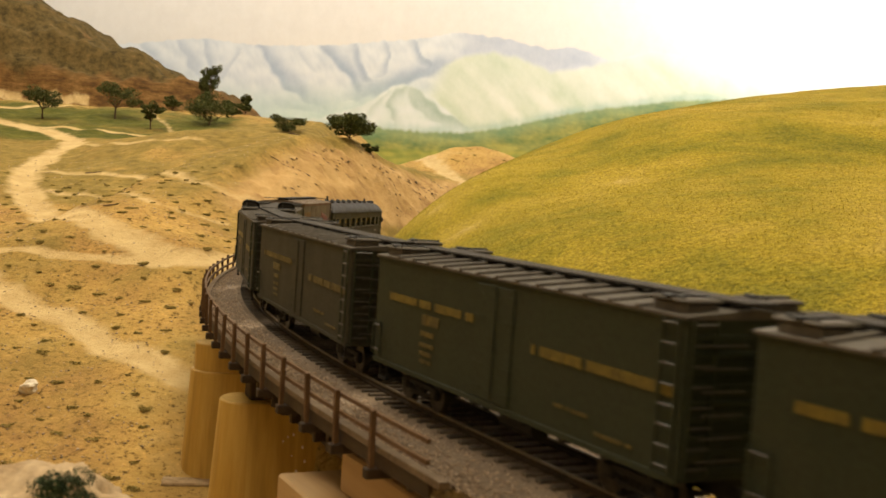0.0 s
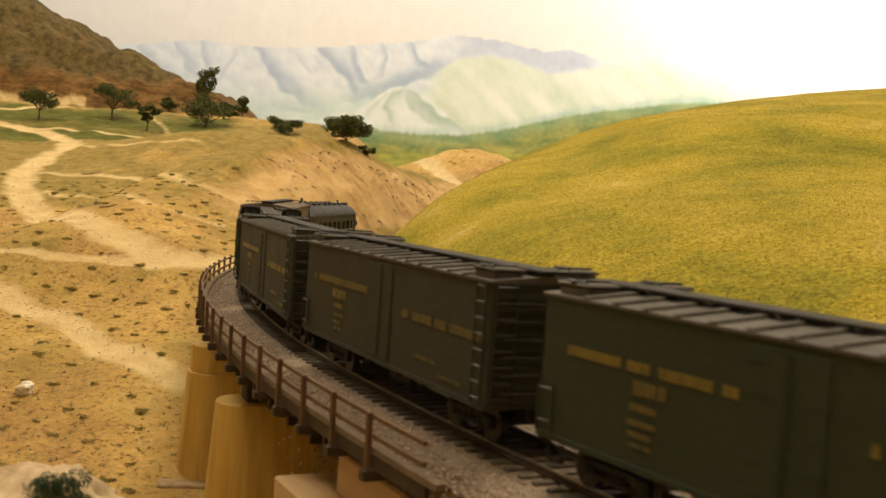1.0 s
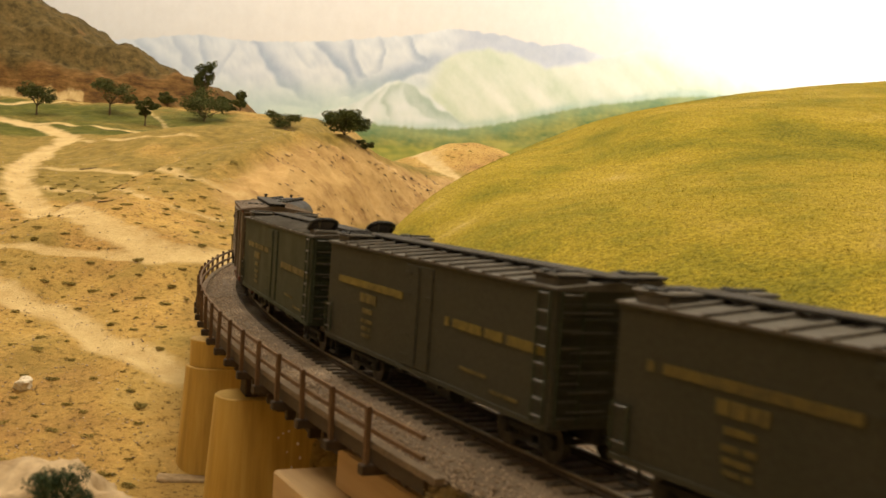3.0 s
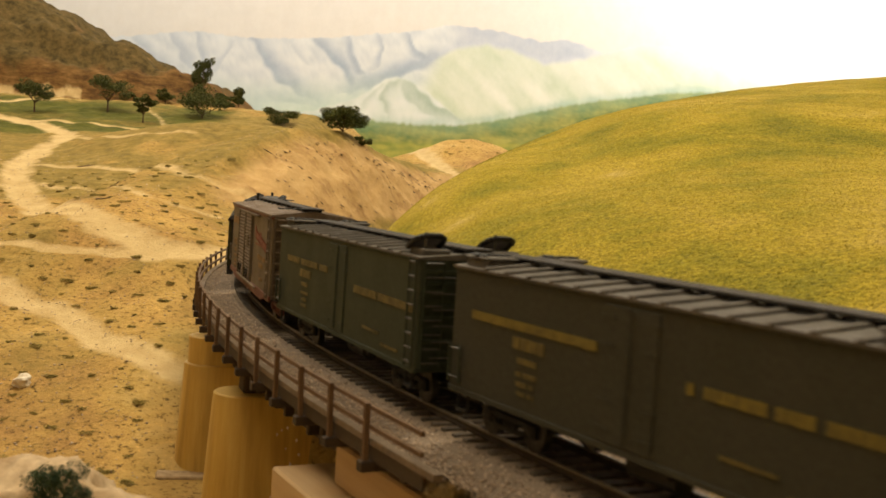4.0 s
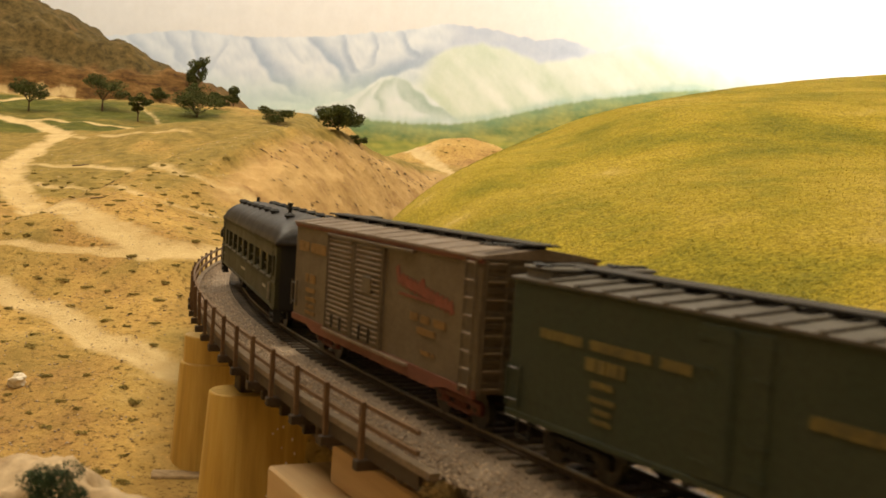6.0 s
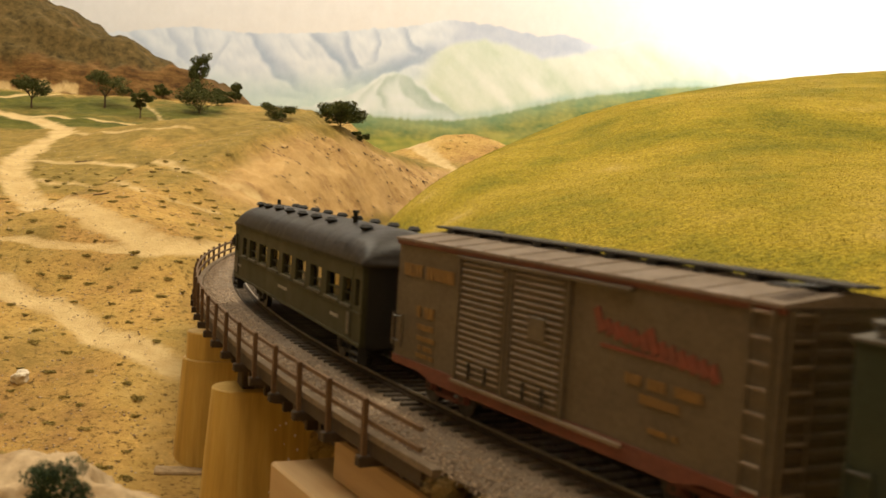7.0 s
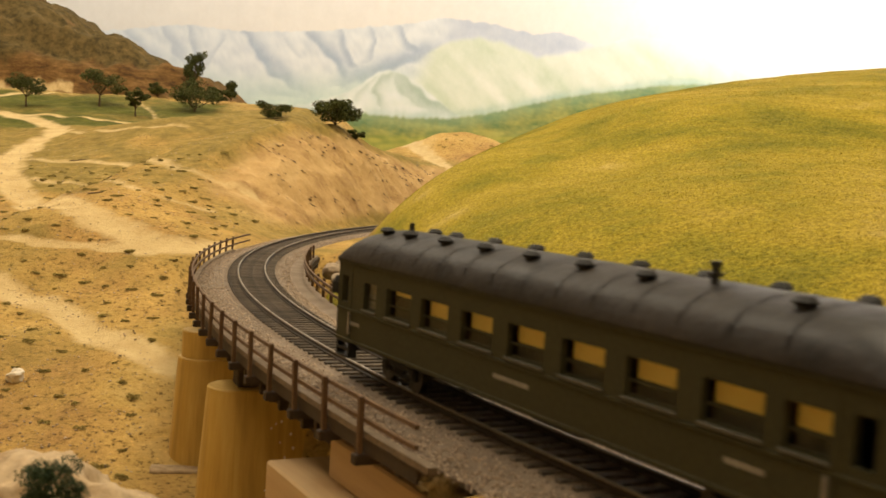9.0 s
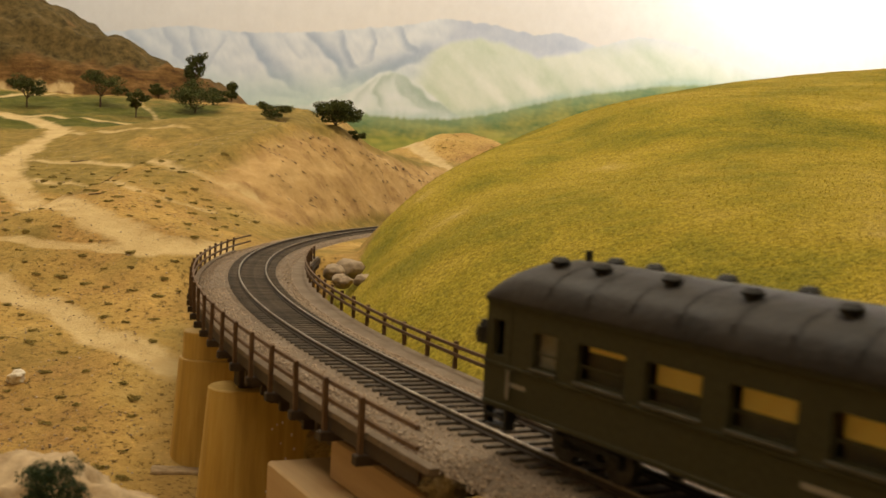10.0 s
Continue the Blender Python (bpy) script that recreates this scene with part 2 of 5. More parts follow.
def track_coords(x, y):
    """For arrays of points: the way along the track and the distance to its left."""
    pick = slice(250, 1951, 10)
    sx, sy, ss, sh = T_X[pick], T_Y[pick], T_S[pick], T_H[pick]
    s, d = np.empty_like(x), np.empty_like(x)
    for i in range(0, len(x), 20000):
        a, b = x[i:i + 20000, None], y[i:i + 20000, None]
        k = np.argmin((a - sx) ** 2 + (b - sy) ** 2, axis=1)
        ex, ey = x[i:i + 20000] - sx[k], y[i:i + 20000] - sy[k]
        s[i:i + 20000] = ss[k] + ex * np.cos(sh[k]) + ey * np.sin(sh[k])
        d[i:i + 20000] = -ex * np.sin(sh[k]) + ey * np.cos(sh[k])
    return s, d


def step(a, b, v):
    u = np.clip((v - a) / (b - a), 0, 1)
    return u * u * (3 - 2 * u)


def waves(x, y, size, seed):
    """Soft, even unrest of the ground, between -1 and 1."""
    r = np.random.RandomState(seed)
    out = np.zeros_like(x)
    for _ in range(9):
        a, f, ph = r.uniform(0, 6.28), r.uniform(0.6, 1.7) / size, r.uniform(0, 6.28)
        out += np.sin(6.28 * f * (x * np.cos(a) + y * np.sin(a)) + ph + 1.3 * np.sin(2.1 * f * (y * np.cos(a) - x * np.sin(a)) + ph))
    return out / 4.5


SLOPE_Y = (-1.0, 0.05, 0.30, 0.42, 0.58, 0.72, 0.92, 1.20, 1.42, 1.75, 1.95, 2.20, 2.60, 4.0)
SLOPE_Z = (-0.05, -0.05, -0.06, -0.112, -0.104, -0.061, -0.0145, 0.030, 0.054, 0.098, 0.138, 0.185, 0.20, 0.20)


def hill_height(s, d, y):
    """The grass hill rises from a toe beside the track and rounds off inwards."""
    full = np.clip(0.1612 + 0.0963 * (s - 0.7) + 0.0179 * (s - 0.7) ** 2, 0.02, 0.3)
    foot = -0.03 + 0.023 * step(0.40, 0.88, s)
    toe = np.interp(s, (0.35, 0.55, 0.75, 1.1), (0.048, 0.062, 0.0501, 0.0462))
    return foot + full * (1 - np.exp(-np.clip(-d - toe, 0, None) / 0.1194)) - 0.3 * step(1.6, 1.95, y)


def land(x, y):
    """Height of the ground, and where it is hill grass, scrub, rock and cut bank."""
    s, d = track_coords(x, y)
    left = np.interp(y, SLOPE_Y, SLOPE_Z)
    knoll = 0.060 * np.exp(-((x + 0.27) / 0.27) ** 2 - ((y - 1.55) / 0.22) ** 2)
    z = left + knoll
    # the far country behind the gap
    far = step(-0.30, -0.18, x) * step(1.5, 1.75, y)
    z = z * (1 - far) + far * (0.075 + 0.03 * step(1.7, 2.4, y))
    z = np.maximum(z, 0.085 + 0.074 * np.exp(-((x - 0.03) / 0.15) ** 2 - ((y - 2.25) / 0.16) ** 2) * 1.0 - 0.2 * (1 - far))
    # brown mountain
    ridge = np.interp(x, (-2.5, -1.5, -1.10, -0.834, -0.745, -0.673, -0.607, -0.529, -0.459, -0.380, -0.311, -0.20), (0.95, 0.66, 0.465, 0.359, 0.316, 0.288, 0.260, 0.227, 0.210, 0.194, 0.184, 0.05)) - 0.008
    rise = step(2.12, 2.62, y)
    mount = -0.3 + (ridge + 0.3) * rise
    mount = mount + 0.010 * np.sin(mount * 78 + 1.2 * waves(x, y, 0.4, 50)) * step(0.12, 0.18, mount)
    mount = mount + 0.016 * (step(0.262, 0.272, mount + 0.008 * waves(x, y, 0.22, 51)) - 1) * step(-0.62, -0.75, x)
    z = np.maximum(z, mount)
    rock = step(-0.005, 0.02, mount - left) * step(2.15, 2.25, y)
    # cut bank on the outer side of the curve
    tall = np.interp(s, (0.60, 0.75, 0.9, 1.05, 1.15, 1.3, 1.4, 1.5, 1.6, 1.75), (0, 0.22, 0.5, 0.85, 1.0, 1.0, 0.90, 0.79, 0.66, 0.45))
    bank = -0.005 + tall * np.interp(d, (0.028, 0.05, 0.10, 0.16, 0.24, 0.34), (0, 0.016, 0.080, 0.130, 0.120, 0.0))
    side = step(0.58, 0.70, s) * (d > 0) * step(0.34, 0.20, d)
    z = np.where(d > 0, z * (1 - side) + np.maximum(z * step(0.03, 0.16, d), bank) * side, z)
    face = side * step(0.76, 0.95, s) * step(0.035, 0.06, d) * step(0.175, 0.115, d)
    # grass hill inside the curve
    hill = hill_height(s, d, y) - 0.017 * np.exp(-((x - 0.105) / 0.065) ** 2 - ((y - 0.97) / 0.25) ** 2)
    beyond = step(1.55, 1.80, y)
    z = np.where(d < 0, np.where(s > 0.6, -0.006 * (1 - beyond) + z * beyond, np.minimum(z, -0.05)), z)
    lawn = (hill > z + 0.0005) * (d < -0.04)
    z = np.where(d < 0, np.maximum(z, hill), z)
    # bed of the track on solid ground, the gully under the bridge
    bed = step(0.62, 0.68, s) + step(0.03, -0.03, s)
    near = step(0.055, 0.03, np.abs(d)) * np.clip(bed, 0, 1)
    z = z * (1 - near) - 0.0055 * near
    shelf = step(0.02, -0.05, s) * step(0.14, 0.05, d) * (s < 0.1)
    z = np.maximum(z, z * (1 - shelf) - 0.006 * shelf)
    open_ = step(0.0, 0.05, s) * step(0.66, 0.60, s) * np.where(d < 0, step(0.056, 0.046, -d), step(0.10, 0.05, d))
    z = np.where(open_ > 0, np.minimum(z, -0.006 - 0.04 * open_), z)
    calm = step(0.03, 0.12, np.abs(d))
    z = z + calm * (0.006 * waves(x, y, 0.35, 3) + 0.0022 * waves(x, y, 0.09, 4)) * (1 - 0.8 * lawn)
    z = z + rock * (0.009 * waves(x, y * 2, 0.16, 6) + 0.006 * waves(x, y, 0.05, 7))
    z = z + face * (0.005 * waves(x, y, 0.06, 8) + 0.003 * waves(x, y, 0.025, 9))
    return z, s, d, lawn.astype(float), rock, face


def ground_at(x, y):
    return float(land(np.array([float(x)]), np.array([float(y)]))[0][0])

# ---- building helpers ----


def part(name, bm, material, parent=None, label="", smooth=False, materials=()):
    me = bpy.data.meshes.new(name)
    bm.to_mesh(me)
    bm.free()
    me.materials.append(material)
    for m in materials:
        me.materials.append(m)
    if smooth:
        me.polygons.foreach_set("use_smooth", [True] * len(me.polygons))
    ob = new(name, me)
    ob.parent = parent
    return tagged(ob, label)


def again(ob, parent, m=None):
    """Another part on the same mesh."""
    o = new(ob.name.split(".")[0], ob.data)
    o.parent = parent
    if m is not None:
        o.matrix_basis = m
    return o


def box(bm, x0, x1, y0, y1, z0, z1, bevel=0.0, k=0.001, m=None):
    """A box in millimetres, with its edges rounded."""
    r = bmesh.ops.create_cube(bm, size=1)
    bmesh.ops.scale(bm, vec=((x1 - x0) * k, (y1 - y0) * k, (z1 - z0) * k), verts=r["verts"])
    bmesh.ops.translate(bm, vec=((x0 + x1) / 2 * k, (y0 + y1) / 2 * k, (z0 + z1) / 2 * k), verts=r["verts"])
    vs = r["verts"]
    if bevel:
        es = list({e for v in vs for e in v.link_edges})
        vs = bmesh.ops.bevel(bm, geom=es, offset=bevel * k, segments=1, affect="EDGES")["verts"]
    if m is not None:
        bmesh.ops.transform(bm, matrix=m, verts=list(vs))
    return bm


def rod(bm, a, b, r, seg=6, r2=None, k=0.001):
    """A round bar from a to b in millimetres."""
    a, b = Vector(a) * k, Vector(b) * k
    v = b - a
    m = Matrix.Translation((a + b) / 2) @ v.to_track_quat("Z", "Y").to_matrix().to_4x4()
    bmesh.ops.create_cone(bm, cap_ends=True, segments=seg, radius1=r * k, radius2=(r if r2 is None else r2) * k, depth=v.length, matrix=m)
    return bm


def sweep(bm, profile, s0, s1, every=0.01, closed=True):
    """A profile of (d, z) points in metres drawn along the track."""
    n = max(2, int(round((s1 - s0) / every)) + 1)
    rings = [[bm.verts.new(on_track(s, d, z)) for d, z in profile] for s in np.linspace(s0, s1, n)]
    count = len(profile)
    for a, b in zip(rings, rings[1:]):
        for i in range(count if closed else count - 1):
            j = (i + 1) % count
            bm.faces.new((a[i], b[i], b[j], a[j]))
    if closed:
        bm.faces.new(rings[0])
        bm.faces.new(list(reversed(rings[-1])))
    bmesh.ops.recalc_face_normals(bm, faces=bm.faces)
    return bm


def grid_mesh(name, xs, ys, height, material, attrs):
    """A sheet over the grid xs, ys, with named measures per point."""
    gx, gy = np.meshgrid(xs, ys)
    nx, ny = len(xs), len(ys)
    co = np.stack([gx.ravel(), gy.ravel(), height], -1)
    i = (np.arange(ny - 1)[:, None] * nx + np.arange(nx - 1)).ravel()
    quads = np.stack([i, i + 1, i + nx + 1, i + nx], -1)
    me = bpy.data.meshes.new(name)
    me.vertices.add(len(co))
    me.vertices.foreach_set("co", co.astype(np.float32).ravel())
    me.loops.add(quads.size)
    me.loops.foreach_set("vertex_index", quads.astype(np.int32).ravel())
    me.polygons.add(len(quads))
    me.polygons.foreach_set("loop_start", np.arange(0, quads.size, 4, dtype=np.int32))
    me.polygons.foreach_set("use_smooth", np.ones(len(quads), bool))
    me.update()
    for key, v in attrs.items():
        if v.ndim == 1:
            me.attributes.new(key, "FLOAT", "POINT").data.foreach_set("value", v.astype(np.float32))
        else:
            me.attributes.new(key, "FLOAT_COLOR", "POINT").data.foreach_set("color", np.c_[v, np.ones(len(v))].astype(np.float32).ravel())
    me.materials.append(material)
    return new(name, me)


def scatter_mesh(name, centres, sizes, material, tone, flat=0.6, seed=1, long=1.0, heading=None, tilt=0.0):
    """Many small stones or slivers as one mesh: bent octahedra."""
    r = np.random.RandomState(seed)
    n = len(centres)
    base = np.array([(1, 0, 0), (0, 1, 0), (-1, 0, 0), (0, -1, 0), (0, 0, flat), (0, 0, -flat)], float)
    a = r.uniform(0, 6.28, n) if heading is None else r.normal(heading, 0.45, n)
    v = base[None] * r.uniform(0.6, 1.25, (n, 6, 1)) * sizes[:, None, None]
    v[..., 2] -= tilt * long * v[..., 0]
    v[..., 0] *= long
    x = v[..., 0] * np.cos(a)[:, None] - v[..., 1] * np.sin(a)[:, None]
    y = v[..., 0] * np.sin(a)[:, None] + v[..., 1] * np.cos(a)[:, None]
    co = np.stack([x, y, v[..., 2]], -1) + centres[:, None]
    f = np.array([(0, 1, 4), (1, 2, 4), (2, 3, 4), (3, 0, 4), (1, 0, 5), (2, 1, 5), (3, 2, 5), (0, 3, 5)])
    tris = (f[None] + 6 * np.arange(n)[:, None, None]).reshape(-1, 3)
    me = bpy.data.meshes.new(name)
    me.vertices.add(n * 6)
    me.vertices.foreach_set("co", co.astype(np.float32).ravel())
    me.loops.add(tris.size)
    me.loops.foreach_set("vertex_index", tris.astype(np.int32).ravel())
    me.polygons.add(len(tris))
    me.polygons.foreach_set("loop_start", np.arange(0, tris.size, 3, dtype=np.int32))
    me.update()
    me.attributes.new("tone", "FLOAT", "POINT").data.foreach_set("value", np.repeat(tone, 6).astype(np.float32))
    me.materials.append(material)
    return new(name, me)


# ---- ground ----


def spaced(lo, a, b, hi, fine, coarse):
    return np.concatenate([np.arange(lo, a, coarse), np.arange(a, b, fine), np.arange(b, hi + 1e-6, coarse)])


def near_line(x, y, pts, width):
    """How near points are to a broken line: 1 on it, 0.5 at its edge."""
    best = np.full(x.shape, 9.0)
    for (ax, ay), (bx, by) in zip(pts, pts[1:]):
        vx, vy = bx - ax, by - ay
        u = np.clip(((x - ax) * vx + (y - ay) * vy) / (vx * vx + vy * vy), 0, 1)
        best = np.minimum(best, np.hypot(x - ax - u * vx, y - ay - u * vy))
    return np.clip(1 - 0.5 * best / width, 0, 1)


ROADS = [([(-0.95, 2.0), (-0.781, 1.885), (-0.717, 1.867), (-0.637, 1.767), (-0.579, 1.60), (-0.566, 1.457), (-0.539, 1.337), (-0.507, 1.244), (-0.454, 1.15), (-0.36, 1.0), (-0.294, 0.925), (-0.233, 0.897), (-0.19, 0.90)], 0.0165, 1.0),
         ([(-0.787, 1.90), (-0.693, 1.905), (-0.61, 1.895), (-0.50, 1.86)], 0.0075, 1.0),
         ([(-0.552, 1.576), (-0.447, 1.50), (-0.362, 1.488)], 0.008, 0.66),
         ([(-0.46, 0.90), (-0.367, 0.892), (-0.319, 0.889), (-0.272, 0.887), (-0.20, 0.90)], 0.005, 1.0),
         ([(-0.45, 0.90), (-0.337, 0.823), (-0.28, 0.785), (-0.22, 0.728), (-0.172, 0.693)], 0.013, 1.0),
         ([(-0.523, 1.347), (-0.449, 1.318), (-0.389, 1.302), (-0.293, 1.17), (-0.237, 1.162), (-0.20, 1.17)], 0.011, 0.66),
         ([(-0.467, 1.22), (-0.398, 1.189), (-0.30, 1.05), (-0.225, 1.056)], 0.009, 0.62),
         ([(-1.12, 2.44), (-1.023, 2.453), (-0.951, 2.464), (-0.867, 2.481)], 0.0045, 0.9),
         ([(-0.92, 2.09), (-0.88, 2.114), (-0.85, 2.163), (-0.80, 2.20), (-0.74, 2.22)], 0.008, 0.9),
         ([(-0.70, 2.30), (-0.60, 2.12), (-0.50, 1.90)], 0.008, 0.6),
         ([(-0.09, 2.26), (-0.065, 2.16), (-0.032, 2.07), (-0.005, 1.96), (0.015, 1.86)], 0.015, 1.0)]


def build_ground():
    xs, ys = spaced(-2.4, -1.15, 0.95, 2.4, 0.006, 0.05), spaced(-1.2, 0.08, 2.75, 3.0, 0.0065, 0.05)
    gx, gy = [a.ravel() for a in np.meshgrid(xs, ys)]
    z, s, d, lawn, rock, face = land(gx, gy)
    road = np.zeros_like(gx)
    for pts, w, worn in ROADS:
        road = np.maximum(road, worn * near_line(gx + 0.004 * waves(gx, gy, 0.12, 61), gy + 0.004 * waves(gx, gy, 0.11, 62), pts, w))
    z = z - 0.002 * step(0.4, 0.8, road)
    scrub = np.clip(0.62 + 0.42 * waves(gx, gy, 0.22, 11) + 0.25 * waves(gx, gy, 0.06, 12), 0, 1)
    scrub *= np.interp(gy, (0.5, 0.8, 1.1, 1.4, 1.7, 2.1, 2.3), (0.48, 0.55, 0.85, 1.25, 1.3, 1.1, 0.5)) * (1 - rock) * (1 - face)
    scrub = np.clip(scrub + 0.42 * step(1.12, 1.40, gy) * step(2.2, 2.0, gy) * (1 - rock) * (1 - face), 0, 1)
    meadow = step(1.72, 1.85, gy) * step(2.25, 2.12, gy) * step(-0.38, -0.5, gx) * (1 - rock)
    knoll = np.exp(-((gx - 0.04) / 0.17) ** 2 - ((gy - 2.2) / 0.2) ** 2)
    scrub *= 1 - step(0.3, 0.6, knoll)
    scrub = np.maximum(scrub, meadow * np.clip(0.9 + 0.5 * waves(gx, gy, 0.3, 15), 0, 1.2))
    toe = step(-0.092, -0.060, d) * (d < 0) * step(0.50, 0.70, s)
    lawn = lawn * (1 - toe)
    ob = grid_mesh("ground", xs, ys, z, M_GROUND, dict(lawn=lawn, rock=rock, bank=face, scrub=scrub, road=road, meadow=np.clip(meadow * (0.85 + 0.5 * waves(gx, gy, 0.3, 15)), 0, 1), heath=np.clip(step(0.24, 0.32, z) + 0.5 * waves(gx, gy, 0.12, 40), 0, 1)))
    tagged(ob, "sculpted sandy model landscape with grass hill and dirt roads", "landscape", kind="structure")


build_ground()


def build_grass():
    """Short dry fibres that stand on the grass hill."""
    r = np.random.RandomState(21)
    n = 110000
    y = 0.25 + 1.35 * r.uniform(0, 1, n) ** 1.2
    x = -0.12 + r.uniform(0, 1, n) * (0.20 + 0.48 * y)
    z, s, d, lawn, rock, face = land(x, y)
    ok = (lawn > 0.5) & (d < -0.052) & ((d < -0.088) | (s < 0.5))
    c = np.stack([x, y, z - 0.0002], -1)[ok]
    n = len(c)
    a, lean, h = r.uniform(0, 6.28, n), r.normal(0, 0.5, (n, 2)), r.uniform(0.0004, 0.0011, n)
    w = np.stack([np.cos(a), np.sin(a), np.zeros(n)], -1) * 0.00028
    tip = c + np.stack([lean[:, 0] * h, lean[:, 1] * h, h], -1)
    co = np.stack([c - w, c + w, tip], 1).reshape(-1, 3)
    me = bpy.data.meshes.new("hill_grass")
    me.vertices.add(n * 3)
    me.vertices.foreach_set("co", co.astype(np.float32).ravel())
    me.loops.add(n * 3)
    me.loops.foreach_set("vertex_index", np.arange(n * 3, dtype=np.int32))
    me.polygons.add(n)
    me.polygons.foreach_set("loop_start", np.arange(0, n * 3, 3, dtype=np.int32))
    me.update()
    me.materials.append(M_GRASS)
    tagged(new("hill_grass", me), "short dry yellow green grass fibres on the hill", "grass", kind="stuff")


build_grass()

# ---- room ----


def build_room():
    for name, b in (("wall_south", (-2500, 2500, -1300, -1200, -300, 2300)), ("wall_west", (-2600, -2500, -1200, 3100, -300, 2300)),
                    ("wall_east", (2500, 2600, -1200, 3100, -300, 2300))):
        tagged(part(name, box(bmesh.new(), *b), M_WALL), "plain cream painted room wall", "wall", kind="structure")
    tagged(part("ceiling", box(bmesh.new(), -2600, 2600, -1300, 3200, 2300, 2400), M_CEILING), "plain white ceiling over the layout", "ceiling", kind="structure")
    tagged(part("floor", box(bmesh.new(), -2600, 2600, -1300, 3200, -420, -320), M_WALL), "plain floor below the layout", "floor", kind="structure")


build_room()


def build_backdrop():
    """A board with mountains painted on it, behind the landscape."""
    xs, zs = np.linspace(-2.5, 2.5, 900), np.concatenate([np.linspace(0.0, 0.14, 10), np.linspace(0.142, 0.56, 190), np.linspace(0.57, 2.3, 25)])
    x, z = [a.ravel() for a in np.meshgrid(xs, zs)]
    far = np.interp(x, (-2.5, -1.099, -0.960, -0.882, -0.743, -0.634, -0.571, -0.385, -0.292, -0.184, -0.107, -0.038, 0.032, 0.110, 0.205, 0.298, 0.362, 0.393, 0.454, 0.500, 0.578, 0.657, 0.737, 0.849, 1.006, 2.5), (0.36, 0.390, 0.408, 0.417, 0.438, 0.430, 0.429, 0.442, 0.456, 0.470, 0.483, 0.501, 0.497, 0.490, 0.471, 0.480, 0.456, 0.451, 0.471, 0.483, 0.479, 0.464, 0.438, 0.399, 0.386, 0.36)) + 0.003 * waves(x, x, 0.05, 20)
    spur = np.interp(x, (-2.5, -0.559, -0.436, -0.374, -0.290, -0.245, -0.211, -0.177, -0.138, -0.089, -0.032, 0.017, 0.161, 2.5), (0.1, 0.187, 0.233, 0.249, 0.281, 0.313, 0.339, 0.349, 0.340, 0.314, 0.271, 0.238, 0.193, 0.1)) + 0.003 * waves(x, x, 0.04, 21)
    wood = np.interp(x, (-2.5, -0.623, -0.310, -0.248, -0.122, 0.002, 0.080, 0.157, 0.249, 0.371, 0.464, 0.587, 0.928, 2.5), (0.2, 0.206, 0.226, 0.225, 0.222, 0.227, 0.242, 0.263, 0.288, 0.318, 0.333, 0.356, 0.381, 0.25)) + 0.003 * waves(x, x, 0.03, 22)
    low = np.interp(x, (-2.5, -0.463, -0.244, -0.119, 0.084, 0.239, 0.471, 2.5), (0.2, 0.154, 0.167, 0.169, 0.179, 0.198, 0.236, 0.23)) + 0.003 * waves(x, x, 0.06, 23)
    t = lambda *c: np.array(c)[None]
    blend = lambda a, b, f: a * (1 - f[:, None]) + b * f[:, None]
    wobx, wobz = x + 0.006 * waves(x, z, 0.07, 24), z + 0.006 * waves(x, z, 0.08, 25)

    def fold(pts, width, strength, side):
        """A brushed fold: crisp on its one side, fading out to the other."""
        best, sign, along = np.full(x.shape, 9.0), np.zeros_like(x), np.zeros_like(x)
        for k, ((ax, az), (bx, bz)) in enumerate(zip(pts, pts[1:])):
            vx, vz = bx - ax, bz - az
            u = np.clip(((wobx - ax) * vx + (wobz - az) * vz) / (vx * vx + vz * vz), 0, 1)
            far_ = np.hypot(wobx - ax - u * vx, wobz - az - u * vz)
            nearer = far_ < best
            cross = vx * (wobz - az) - vz * (wobx - ax)
            best, sign, along = np.where(nearer, far_, best), np.where(nearer, np.sign(cross), sign), np.where(nearer, (k + u) / (len(pts) - 1), along)
        reach = np.where(sign * side > 0, width, width * 0.3)
        return strength * np.exp(-(best / reach) ** 2) * (0.75 + 0.25 * np.sin(3.14 * along))

    col = blend(t(0.76, 0.75, 0.74), t(0.80, 0.78, 0.76), step(0.4, 0.9, z))
    depth = np.clip((far - z) / 0.2, 0, 1)
    shade = np.clip(0.12 + 0.13 * waves(x, 2 * z, 0.11, 38) + 0.07 * waves(2.5 * x + z, z, 0.06, 37), 0, 1)
